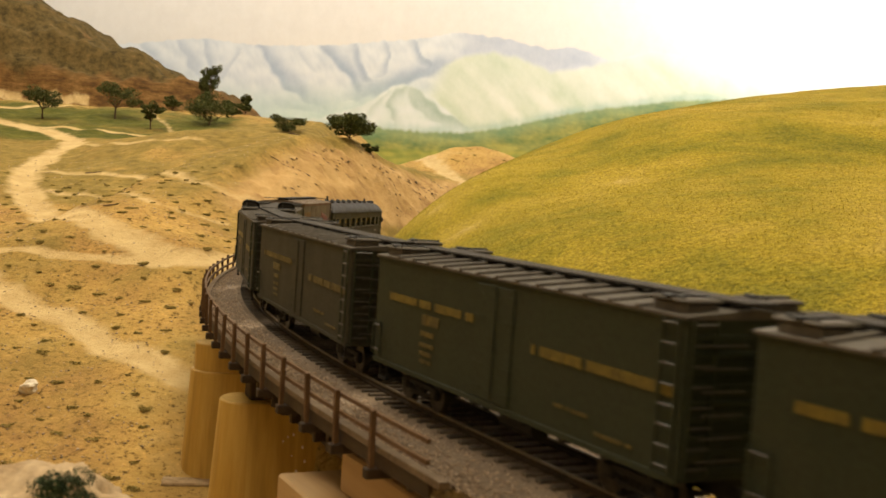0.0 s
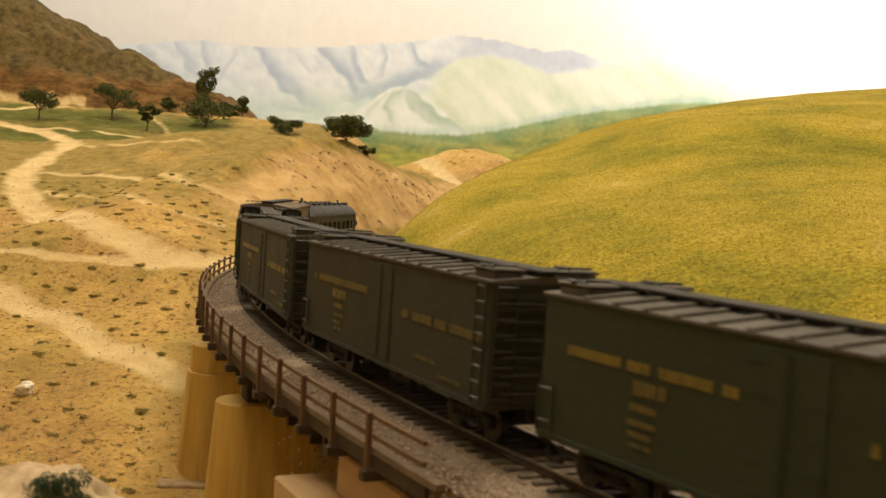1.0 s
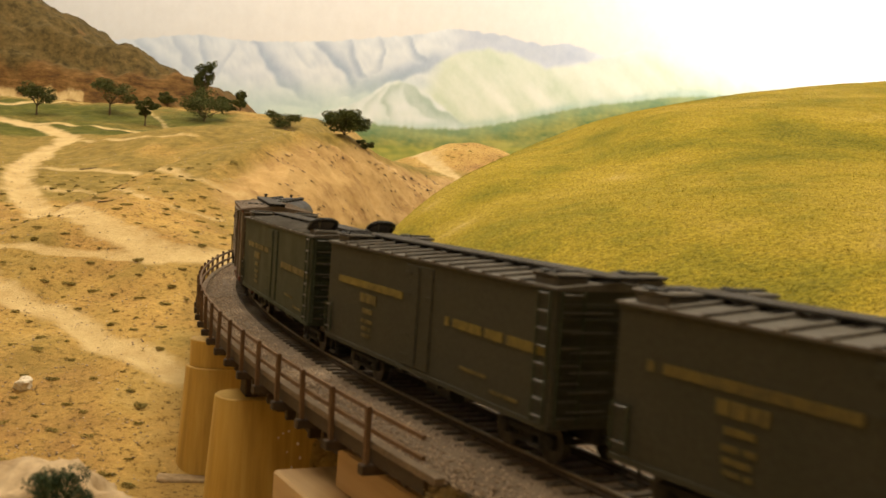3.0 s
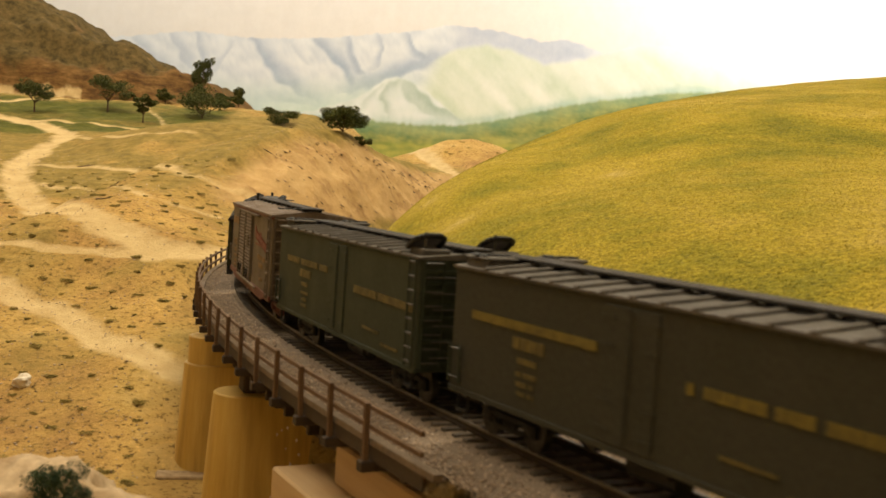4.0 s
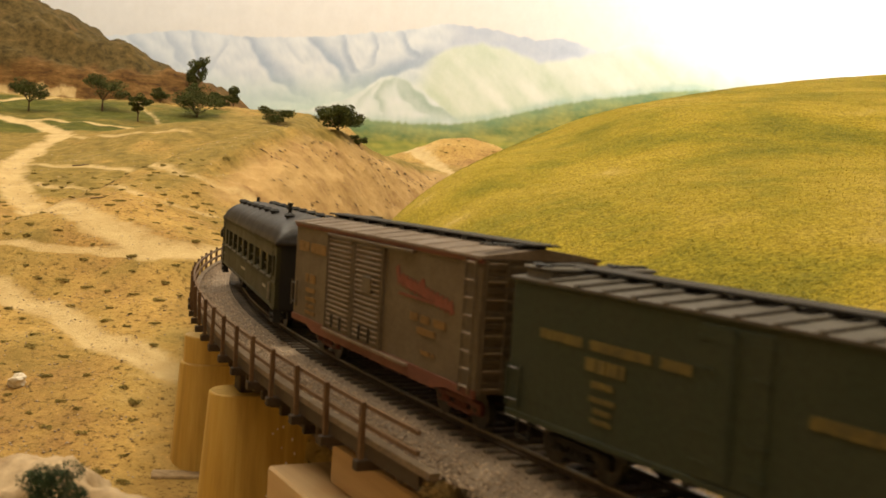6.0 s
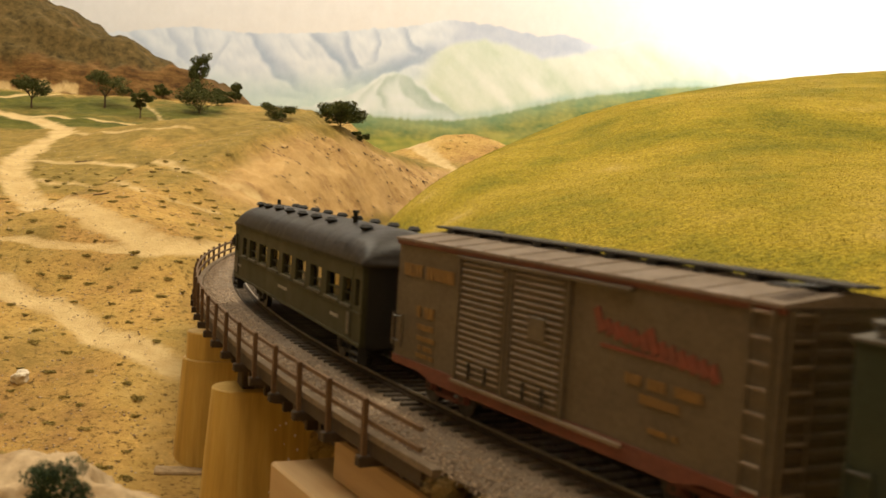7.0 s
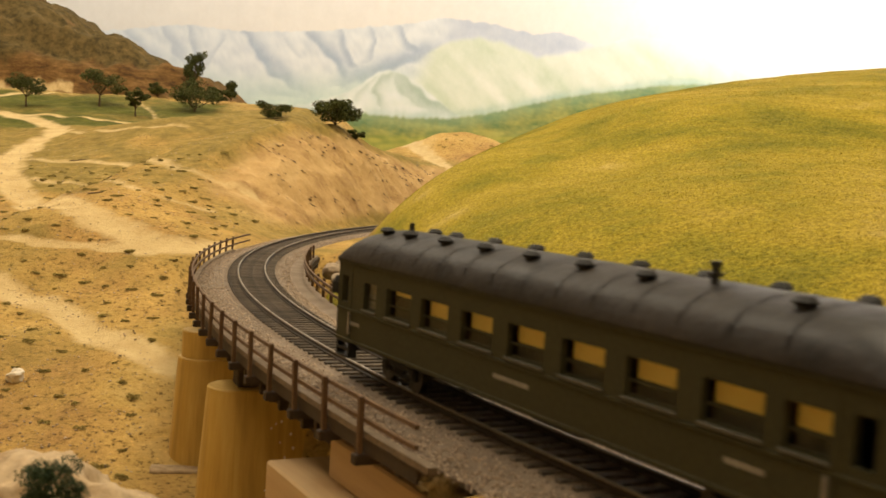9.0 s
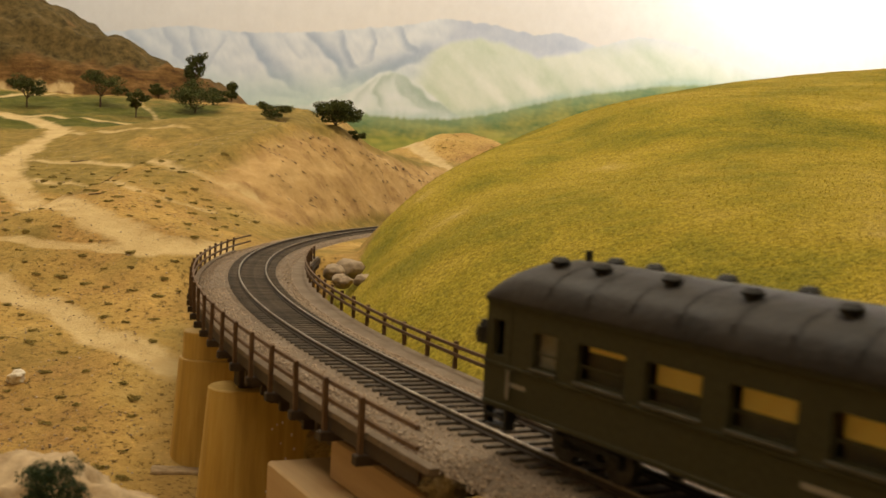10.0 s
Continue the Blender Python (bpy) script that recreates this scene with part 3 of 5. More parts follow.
    for row in (
            ([(-0.743, 0.438), (-0.717, 0.378), (-0.703, 0.325)], 0.022, 0.55, 1),
            ([(-0.805, 0.427), (-0.784, 0.390), (-0.751, 0.341)], 0.026, 0.60, 1),
            ([(-0.910, 0.408), (-0.865, 0.369), (-0.808, 0.331)], 0.022, 0.55, 1),
            ([(-0.584, 0.428), (-0.554, 0.389), (-0.517, 0.340), (-0.455, 0.294), (-0.399, 0.270)], 0.034, 0.85, 1),
            ([(-0.408, 0.436), (-0.375, 0.407), (-0.334, 0.371), (-0.310, 0.334), (-0.296, 0.304)], 0.030, 0.90, 1),
            ([(-0.478, 0.429), (-0.458, 0.402), (-0.428, 0.373)], 0.015, 0.40, 1),
            ([(-0.314, 0.445), (-0.302, 0.404), (-0.284, 0.364), (-0.255, 0.347)], 0.021, 0.80, -1),
            ([(-0.230, 0.455), (-0.216, 0.425), (-0.223, 0.394), (-0.244, 0.366)], 0.017, 0.65, -1),
            ([(-0.150, 0.465), (-0.132, 0.430), (-0.099, 0.406), (-0.074, 0.398)], 0.022, 0.80, -1),
            ([(-0.307, 0.300), (-0.254, 0.322), (-0.177, 0.355), (-0.117, 0.380), (-0.059, 0.409)], 0.034, 0.90, 1),
            ([(-0.632, 0.407), (-0.654, 0.374), (-0.691, 0.326)], 0.015, 0.45, -1),
            ([(-0.516, 0.267), (-0.438, 0.261), (-0.375, 0.256)], 0.022, 0.60, 1),
    ):
        shade = np.maximum(shade, fold(*row))
    # more soft folds on the parts of the board that lie beyond the view
    away = np.clip(step(-0.95, -1.1, x) + step(0.9, 1.1, x), 0, 1)
    shade = np.maximum(shade, away * 0.6 * (0.5 + 0.5 * np.sin(30 * (x + 0.5 * z) + 2 * waves(x, z, 0.3, 35))) ** 2)
    range_ = blend(t(0.74, 0.785, 0.84), t(0.33, 0.42, 0.57), np.clip(shade, 0, 1))
    range_ = blend(range_, t(0.52, 0.68, 0.62), 0.65 * step(0.40, 1.0, depth) * step(0.0, -0.2, x))
    # blue crest of the peak, pale green massif before it
    crest = np.interp(x, (-0.101, -0.056, -0.011, 0.066, 0.145, 0.225, 0.302, 0.393, 0.500, 0.578, 0.657, 0.737, 0.849, 1.086), (0.381, 0.412, 0.436, 0.450, 0.437, 0.408, 0.419, 0.449, 0.483, 0.479, 0.464, 0.438, 0.399, 0.360)) + 0.003 * waves(x, x, 0.05, 21)
    range_ = blend(range_, t(0.47, 0.53, 0.66), 0.75 * step(-0.06, 0.02, x) * step(0.42, 0.3, x) * step(-0.01, 0.03, z - crest + 0.01))
    mottle = np.clip(0.45 + 0.35 * waves(x + 1.2 * z, 0.4 * z, 0.10, 28) + 0.3 * waves(x + z, z, 0.26, 41) + 0.08 * waves(x + z, 0.5 * z, 0.03, 40), 0, 1)
    massif = blend(t(0.75, 0.79, 0.73), t(0.50, 0.61, 0.48), mottle * (0.65 + 0.4 * np.clip((crest - z) / 0.16, 0, 1)))
    massif = blend(massif, t(0.66, 0.70, 0.76), 0.75 * step(0.0, 0.06, z - crest + 0.05) * step(0.3, 0.5, x))
    range_ = blend(range_, massif, step(-0.012, 0.008, crest - z) * step(-0.12, -0.03, x + 0.4 * (crest - z)))
    col = blend(col, range_, step(-0.003, 0.003, far - z))
    # the near spur with its round top
    spurs = blend(t(0.74, 0.79, 0.81), t(0.60, 0.70, 0.67), np.clip(0.5 + 0.5 * waves(x, z, 0.06, 27), 0, 1) * 0.5)
    for row in (
            ([(-0.177, 0.343), (-0.203, 0.316), (-0.214, 0.284), (-0.200, 0.254)], 0.017, 0.80, 1),
            ([(-0.137, 0.336), (-0.104, 0.304), (-0.055, 0.270), (0.001, 0.248)], 0.022, 1.00, -1),
            ([(-0.160, 0.328), (-0.146, 0.298), (-0.110, 0.266), (-0.074, 0.250)], 0.017, 0.60, 1),
            ([(-0.305, 0.273), (-0.336, 0.252), (-0.374, 0.237)], 0.015, 0.40, 1),
            ([(-0.222, 0.324), (-0.252, 0.294), (-0.273, 0.259)], 0.013, 0.40, 1),
    ):
        spurs = blend(spurs, t(0.34, 0.46, 0.40), np.clip(fold(*row), 0, 1) * 0.85)
    col = blend(col, spurs, step(-0.005, 0.006, spur - z))
    # teal shade along the foot of the hills
    col = blend(col, t(0.30, 0.47, 0.42), 0.65 * np.exp(-((z - wood - 0.004) / 0.014) ** 2) * np.clip(0.6 + 0.5 * waves(x, z, 0.12, 26), 0, 1))
    dots = np.clip(0.5 + 0.18 * waves(x, z * 1.6, 0.022, 30) + 0.3 * waves(x, z * 2, 0.09, 31) + 0.3 * waves(x, z * 3, 0.25, 32), 0, 1)
    trees = blend(t(0.13, 0.20, 0.075), t(0.40, 0.38, 0.11), dots)
    trees = blend(trees, t(0.24, 0.38, 0.25), 0.55 * step(0.05, 0.0, wood - z))
    col = blend(col, trees, step(-0.006, 0.006, wood - z))
    field = blend(t(0.40, 0.38, 0.09), t(0.22, 0.27, 0.07), np.clip(0.5 + 0.6 * waves(x, z * 3, 0.08, 33), 0, 1))
    col = blend(col, field, step(-0.006, 0.006, low - z))
    ob = grid_mesh("backdrop", xs, zs, np.zeros(len(x)), M_BACKDROP, dict(paint=col))
    ob.matrix_world = pose(0, 3.0, 0, 90, 0, 0)
    tagged(ob, "painted board of pale blue mountains under a hazy sky", "backdrop", kind="structure")


build_backdrop()

# ---- track and bridge ----
BRIDGE = (0.0, 0.63)


def build_track():
    # gravel bed with its shoulders
    bed = part("ballast_bed", sweep(bmesh.new(), [(0.030, -0.0062), (0.024, -0.0046), (0.014, -0.0030), (-0.014, -0.0030), (-0.022, -0.0048), (-0.026, -0.0062), (-0.02, -0.0085), (0.026, -0.0085)], -0.9, 1.5, 0.01), M_WALKWAY)
    tagged(bed, "low bed of tan grey gravel under the track", "ballast", kind="structure")
    r = np.random.RandomState(5)
    n = 60000
    s = np.concatenate([r.uniform(-0.15, 0.35, n * 6 // 10), r.uniform(0.35, 1.25, n - n * 6 // 10)])
    d = r.uniform(-0.0255, 0.0325, n)
    h = np.interp(s, T_S, T_H)
    z = np.interp(d, (-0.026, -0.022, -0.014, 0.014, 0.024, 0.033), (-0.0060, -0.0047, -0.0033, -0.0033, -0.0046, -0.0058)) + r.uniform(-0.0003, 0.0003, n)
    c = np.stack([np.interp(s, T_S, T_X) - d * np.sin(h), np.interp(s, T_S, T_Y) + d * np.cos(h), z], -1)
    tone = np.clip(r.normal(0.56, 0.14, n) - 0.38 * (np.abs(d) < 0.0165), 0, 1)
    tagged(scatter_mesh("ballast_stones", c, r.uniform(0.0003, 0.00072, n), M_BALLAST, tone), "loose tan and grey gravel beside the sleepers", "gravel", kind="stuff")
    track = tagged(new("railway_track"), "single curved track, steel rails on dark sleepers", "railway track")
    for d0 in (0.00825, -0.00825):
        o = 1 if d0 > 0 else -1
        part("rail_web", sweep(bmesh.new(), [(d0 + 0.0008, -0.0022), (d0 + 0.0008, -0.0018), (d0 + 0.0003, -0.0014), (d0 + 0.0003, -0.0006), (d0 - 0.0003, -0.0006), (d0 - 0.0003, -0.0014), (d0 - 0.0008, -0.0018), (d0 - 0.0008, -0.0022)], -1.6, 1.7, 0.012), M_RAILWEB, track)
        part("rail_head", sweep(bmesh.new(), [(d0 + 0.0004, -0.0006), (d0 + 0.0004, -0.0001), (d0 + 0.00025, 0.0), (d0 - 0.00025, 0.0), (d0 - 0.0004, -0.0001), (d0 - 0.0004, -0.0006)], -1.6, 1.7, 0.012), M_RAIL, track, "worn shiny rail head")
    tie = None
    for i, s0 in enumerate(np.arange(-0.28, 1.5, 0.0064)):
        x, y, _ = on_track(s0)
        m = pose(x, y, -0.0031, 0, 0, math.degrees(float(np.interp(s0, T_S, T_H))) + random.uniform(-1.5, 1.5))
        if tie is None:
            tie = part("sleeper", box(bmesh.new(), -1.1, 1.1, -14.6, 14.6, -0.9, 0.9, 0.2), M_TIE, track)
            tie.matrix_basis = m
        else:
            again(tie, track, m)


build_track()


def fence(s_values, d0, foot, top, label, s_ends):
    f = tagged(new("fence"), label, "fence", "fences along the bridge")
    for s0 in s_values:
        x, y, _ = on_track(s0, d0)
        h = float(np.interp(s0, T_S, T_H))
        m = Matrix.Translation((x, y, 0)) @ Matrix.Rotation(h, 4, "Z") @ pose(0, 0, 0, random.uniform(-2.5, 2.5), random.uniform(-2.5, 2.5), 0)
        part("post", box(bmesh.new(), -0.8, 0.8, -0.75, 0.75, foot, top + random.uniform(-0.3, 0.5), 0.15, m=m), M_FENCE, f)
    for z in (top - 1.3, (top + foot) / 2 + (0.6 if foot > -6 else 2.0)):
        z *= 0.001
        side = -0.0012 if d0 > 0 else 0.0012
        part("fence_rail", sweep(bmesh.new(), [(d0 + side + 0.0005, z + 0.0006), (d0 + side + 0.0005, z - 0.0006), (d0 + side - 0.0005, z - 0.0006), (d0 + side - 0.0005, z + 0.0006)], *s_ends, 0.012), M_FENCE, f)
    return f


def build_bridge():
    s0, s1 = BRIDGE
    b = tagged(new("bridge"), "curved model railway viaduct with dark timber deck", "bridge")
    part("deck", sweep(bmesh.new(), [(0.0330, -0.0063), (0.0330, -0.0104), (-0.0362, -0.0104), (-0.0362, -0.0055), (-0.024, -0.0055), (-0.0235, -0.0068), (0.024, -0.0068)], s0, s1, 0.012), M_WALKWAY, b, "grey dusty walkway deck")
    part("edge_plank", sweep(bmesh.new(), [(0.0346, -0.0048), (0.0346, -0.0066), (0.0318, -0.0066), (0.0318, -0.0048)], s0 - 0.006, s1, 0.012), M_WALKWAY, b, "worn grey edge plank")
    for d0, w in ((0.0336, 0.0006), (-0.0369, 0.0006)):
        part("fascia", sweep(bmesh.new(), [(d0 + w, -0.0068), (d0 + w, -0.0108), (d0 - w, -0.0108), (d0 - w, -0.0068)], s0, s1, 0.012), M_BEAM, b)
    for d0 in (0.022, 0.0, -0.022):
        part("girder", sweep(bmesh.new(), [(d0 + 0.0015, -0.0106), (d0 + 0.0015, -0.0225), (d0 - 0.0015, -0.0225), (d0 - 0.0015, -0.0106)], s0 + 0.02, s1, 0.012), M_BEAM, b)
    for s in np.arange(0.01725, 0.62, 0.01325):
        x, y, _ = on_track(s)
        m = Matrix.Translation((x, y, 0)) @ Matrix.Rotation(float(np.interp(s, T_S, T_H)), 4, "Z")
        reach = 37.6 if int(round((s - 0.01725) / 0.01325)) % 2 else 31.0
        part("floor_beam", box(bmesh.new(), -1.6, 1.6, -38, reach, -13.8, -10.8, 0.3, m=m), M_BEAM, b)
        if s < 0.08:
            continue
        part("bracket", box(bmesh.new(), -1.2, 1.2, 23.8, 28.5, -20.5, -13.8, 0.3, m=m), M_BEAM, b)


build_bridge()
fence(np.arange(0.0305, 0.66, 0.0265), 0.0360, -12.0, 5.0, "weathered brown wooden fence on the outer bridge edge", (0.0, 0.70))
fence(np.arange(0.0092, 0.62, 0.0267), -0.0352, -5.0, 5.0, "weathered brown wooden fence on the inner bridge edge", (-0.05, 0.61))


def pier(s0, top, foot, cap, reach=0.037, label=""):
    """A wooden pier across the bridge with rounded noses that widens downwards."""
    p = tagged(new("bridge_pier"), label, "pier", "bridge piers")
    x, y, _ = on_track(s0)
    p.matrix_basis = Matrix.Translation((x, y, foot)) @ Matrix.Rotation(float(np.interp(s0, T_S, T_H)), 4, "Z")

    def shaft(z0, z1, grow0, grow1, r, edge=0.0):
        bm = bmesh.new()
        levels = [(z0, grow0), (z1 - edge, grow1), (z1, grow1 - edge)] if edge else [(z0, grow0), (z1, grow1)]
        rings = []
        for z, g in levels:
            ring = []
            for cy, a0 in ((reach - r, 0.0), (-reach + r, math.pi)):
                for i in range(17):
                    a = a0 + math.pi * i / 16
                    ring.append(bm.verts.new(((r + g) * math.cos(a), cy + (r + g) * math.sin(a), z - foot)))
            rings.append(ring)
        for a, b in zip(rings, rings[1:]):
            for i in range(len(a)):
                j = (i + 1) % len(a)
                bm.faces.new((a[i], a[j], b[j], b[i]))
        bm.faces.new(rings[-1])
        bm.faces.new(list(reversed(rings[0])))
        return bm

    if cap:
        part("shaft", shaft(foot, top - cap, 0.0048, 0.0018, 0.0125, 0.0006), M_PIER, p)
        part("cap", shaft(top - cap, top, 0.0, 0.0, 0.0125, 0.0005), M_PIER, p)
    else:
        part("shaft", shaft(foot, top, 0.0075, 0.0, 0.0125, 0.0006), M_PIER, p)
    for y in (22, 0, -22):
        part("bearing", box(bmesh.new(), -6, 6, y - 4, y + 4, (top - foot) * 1000, (-0.0225 - foot) * 1000, 0.5), M_BEAM, p, "dark bearing block")
    bm = bmesh.new()
    box(bm, -26, 26, -reach * 1000 - 12, reach * 1000 + 14, -8, 1.5, 0.8)
    part("footing", bm, M_PLASTER, p, "pale plaster footing slab")
    return p


STAINED = pier(0.207, -0.029, -0.155, 0, 0.0375, "stained wooden bridge pier with a rounded tapering nose")
def paint_drops(p, foot):
    """Pale drops of spilt plaster on the broad face of a pier."""
    for y, z, r in ((7.9, -42.1, 0.55), (10.3, -43.0, 0.40), (3.8, -47.4, 0.60), (8.3, -50.9, 0.35), (12.2, -44.8, 0.45), (6.1, -57.4, 0.55), (9.9, -63.4, 0.40), (2.6, -53.4, 0.60), (8.0, -69.2, 0.35), (13.9, -70.9, 0.45), (4.0, -66.5, 0.55)):
        bm = bmesh.new()
        bmesh.ops.create_icosphere(bm, subdivisions=1, radius=0.001 * r)
        bmesh.ops.scale(bm, vec=(0.35, 1, 1.25), verts=bm.verts)
        drop = part("plaster_drop", bm, M_CHALK, p, "pale splash of plaster", True)
        drop.matrix_basis = pose(-0.0125 - 0.0075 * (-29 - z) / 126, y * 0.001, z * 0.001 - foot)


paint_drops(STAINED, -0.155)
pier(0.358, -0.029, -0.104, 0.015, 0.0385, "stained wooden bridge pier with a stepped cap")
pier(0.520, -0.029, -0.085, 0.015, 0.0375, "stained wooden bridge pier with a stepped cap")


def build_abutment():
    x, y, _ = on_track(0.04)
    h = Matrix.Rotation(float(np.interp(0.04, T_S, T_H)), 4, "Z")
    a = tagged(new("bridge_abutment"), "stepped abutment of bare wooden blocks under the deck", "abutment")
    a.matrix_basis = Matrix.Translation((x, y, -0.13)) @ h
    part("lower_block", box(bmesh.new(), -60, 57, -42, 39, 0, 100, 0.8), M_PALEWOOD, a)
    part("upper_block", box(bmesh.new(), -60, 33, -40, 27, 100.1, 113.2, 0.8), M_PALEWOOD, a)


build_abutment()

# ---- stones and plants ----


def lump(bm, r, seed, flat=0.75, cuts=3, rough=0.28, k=1.0):
    """A stone: a ball with its form broken by noise."""
    vs = bmesh.ops.create_icosphere(bm, subdivisions=cuts, radius=1)["verts"]
    off = Vector((seed * 7.3, seed * 3.1, seed * 1.7))
    for v in vs:
        n = noise.noise(v.co * 0.9 + off) * rough * 2 + noise.noise(v.co * 2.6 + off) * rough * 0.8 + noise.noise(v.co * 7 + off) * rough * 0.25
        v.co = v.co * (1 + n) * r
        v.co.z *= flat
    return bm


def boulder(x, y, r, seed, material, label, group="", sink=0.35, flat=0.75, name="boulder", base=None, cuts=3):
    ob = part(name, lump(bmesh.new(), r, seed, flat, cuts, 0.2 if cuts > 3 else 0.28), material, smooth=cuts > 3)
    z = ground_at(x, y) if base is None else base
    ob.matrix_basis = pose(x, y, z + r * flat * (1 - 2 * sink) * 0.8, 0, 0, seed * 67)
    return tagged(ob, label, "rock", group)


def leaves(bm, centre, radius, n, size, rng, squash=0.8):
    """A clump of small bent leaf blades round a point."""
    for _ in range(n):
        v = Vector((rng.gauss(0, 1), rng.gauss(0, 1), rng.gauss(0, 1)))
        v = v.normalized() * radius * rng.uniform(0.25, 1.0) ** 0.5
        v.z *= squash
        c = Vector(centre) + v
        a = Vector((rng.gauss(0, 1), rng.gauss(0, 1), rng.gauss(0, 0.6))).normalized()
        b = a.cross(Vector((rng.gauss(0, 1), rng.gauss(0, 1), rng.gauss(0, 1)))).normalized()
        q = size * rng.uniform(0.6, 1.3)
        n_ = a.cross(b) * q * 0.35
        p = [bm.verts.new(c - a * q), bm.verts.new(c + b * q * 0.7 + n_), bm.verts.new(c + a * q), bm.verts.new(c - b * q * 0.7 + n_)]
        bm.faces.new((p[0], p[1], p[2]))
        bm.faces.new((p[0], p[2], p[3]))


def tree(x, y, height, spread, seed, label, trunk=0.45, name="tree", category="tree", clumps=26, lean=0.0, tall=0.55, group="trees on the far slope"):
    rng = random.Random(seed)
    t = tagged(new(name), label, category, group)
    t.matrix_basis = pose(x, y, ground_at(x, y) - 0.001, 0, 0, 0)
    wood, crown = bmesh.new(), bmesh.new()
    top = Vector((lean * height, 0, height * trunk))
    k = 1000
    rod(wood, (0, 0, -2), top * k, height * 34, 7, height * 20)
    tips = []
    for i in range(6):
        a = i * 1.05 + rng.uniform(-0.3, 0.3)
        e = top + Vector((math.cos(a) * spread * rng.uniform(0.45, 0.75), math.sin(a) * spread * rng.uniform(0.45, 0.75), height * (1 - trunk) * rng.uniform(0.15, 0.75)))
        rod(wood, top * k * rng.uniform(0.8, 1.0), e * k, height * 16, 5, height * 6)
        tips.append(e)
        for _ in range(2):
            e2 = e + Vector((rng.uniform(-1, 1) * spread * 0.4, rng.uniform(-1, 1) * spread * 0.4, height * rng.uniform(0.0, 0.18)))
            rod(wood, e * k, e2 * k, height * 7, 4, height * 3)
            tips.append(e2)
    mid = top + Vector((0, 0, height * (1 - trunk) * 0.5))
    for i in range(clumps):
        if i < len(tips):
            c = tips[i]
        else:
            a, rr = rng.uniform(0, 6.28), spread * rng.uniform(0.1, 0.9)
            c = mid + Vector((math.cos(a) * rr, math.sin(a) * rr, height * (1 - trunk) * rng.uniform(-0.5, 0.5) * (1 - 0.5 * rr / spread)))
        leaves(crown, c, spread * rng.uniform(0.24, 0.40), 125, 0.00155, rng, tall)
    part("trunk", wood, M_BARK, t)
    part("crown", crown, M_LEAF, t)
    return t


tree(-0.779, 1.99, 0.059, 0.0333, 1, "dark green oak with a flat crown on the meadow", 0.34)
tree(-0.67, 2.07, 0.068, 0.0407, 2, "dark green oak with a wide crown on the meadow", 0.34)
tree(-0.571, 1.966, 0.050, 0.0215, 3, "slim dark green tree on the meadow", 0.34)
tree(-0.676, 2.5, 0.041, 0.0222, 4, "small dark green tree at the mountain foot", 0.3)
tree(-0.612, 2.57, 0.090, 0.0230, 5, "tall dark green tree before the mountain backdrop", 0.06, tall=1.1, clumps=52)
tree(-0.486, 2.06, 0.065, 0.0466, 6, "broad bushy dark green tree beside the meadow", 0.12, clumps=40)
tree(-0.528, 2.6, 0.055, 0.0148, 7, "small narrow dark tree on the skyline", 0.08, tall=1.0, clumps=34)
tree(-0.475, 2.2, 0.036, 0.0222, 8, "low dark bush beside the big tree", 0.1)
tree(-0.33, 2.03, 0.031, 0.0333, 9, "low dark green bush on the bank crest", 0.1, name="bush", category="bush", group="bushes on the bank crest")
tree(-0.165, 1.565, 0.039, 0.0333, 10, "dense dark green bush on the bank crest", 0.05, name="bush", category="bush", clumps=52, group="bushes on the bank crest")
tree(-0.137, 1.60, 0.019, 0.0126, 11, "small dark bush below the crest", 0.1, name="bush", category="bush", clumps=14, group="bushes on the bank crest")
boulder(-0.262, 0.668, 0.0056, 3, M_CHALK, "small chalky angular stone lying on the sand", flat=0.8, sink=0.15)
for i, (dx, dy, r) in enumerate(((0.005, 0.0, 0.0085), (0.018, 0.011, 0.0085), (-0.002, 0.013, 0.0095), (0.006, 0.034, 0.0125))):
    boulder(-0.072 + dx, 0.735 + dy, r * 0.8, 11 + i, M_BOULDER, "rounded tan boulder in a pile beside the track", "boulder pile", sink=0.25, base=-0.012 + 0.004 * (i > 1), cuts=4)


def build_foreground():
    ob = part("rock_outcrop", lump(bmesh.new(), 0.034, 21, 0.75, 5, 0.27), M_PLASTER, smooth=True)
    ob.matrix_basis = pose(-0.104, 0.284, -0.0405, 0, 0, 40)
    tagged(ob, "rough pale plaster rock outcrop at the layout edge", "rock")
    rng = random.Random(3)
    for (x, y, z, r, mat, label) in ((-0.086, 0.243, -0.0155, 0.0080, M_LICHEN, "dark green lichen bush growing on the pale rock"),
                                     (0.004, 0.262, -0.016, 0.0065, M_DRYLICHEN, "pale dry lichen clump at the deck end")):
        bm = bmesh.new()
        for _ in range(16):
            leaves(bm, (rng.uniform(-1, 1) * r * 0.7, rng.uniform(-1, 1) * r * 0.7, rng.uniform(0, 1.1) * r), r * 0.42, 260, r * 0.045, rng)
        ob = part("lichen_bush", bm, mat)
        ob.matrix_basis = pose(x, y, z)
        tagged(ob, label, "bush")


build_foreground()


def tuft_mesh(seed):
    rng = random.Random(seed)
    bm = bmesh.new()
    for _ in range(5):
        leaves(bm, (rng.uniform(-3.8, 3.8) * 0.001, rng.uniform(-2.6, 2.6) * 0.001, rng.uniform(0.2, 0.9) * 0.001), 0.0024, 75, 0.00048, rng, 0.45)
    me = bpy.data.meshes.new("shrub_tuft")
    bm.to_mesh(me)
    bm.free()
    me.materials.append(M_LEAFDRY)
    return me


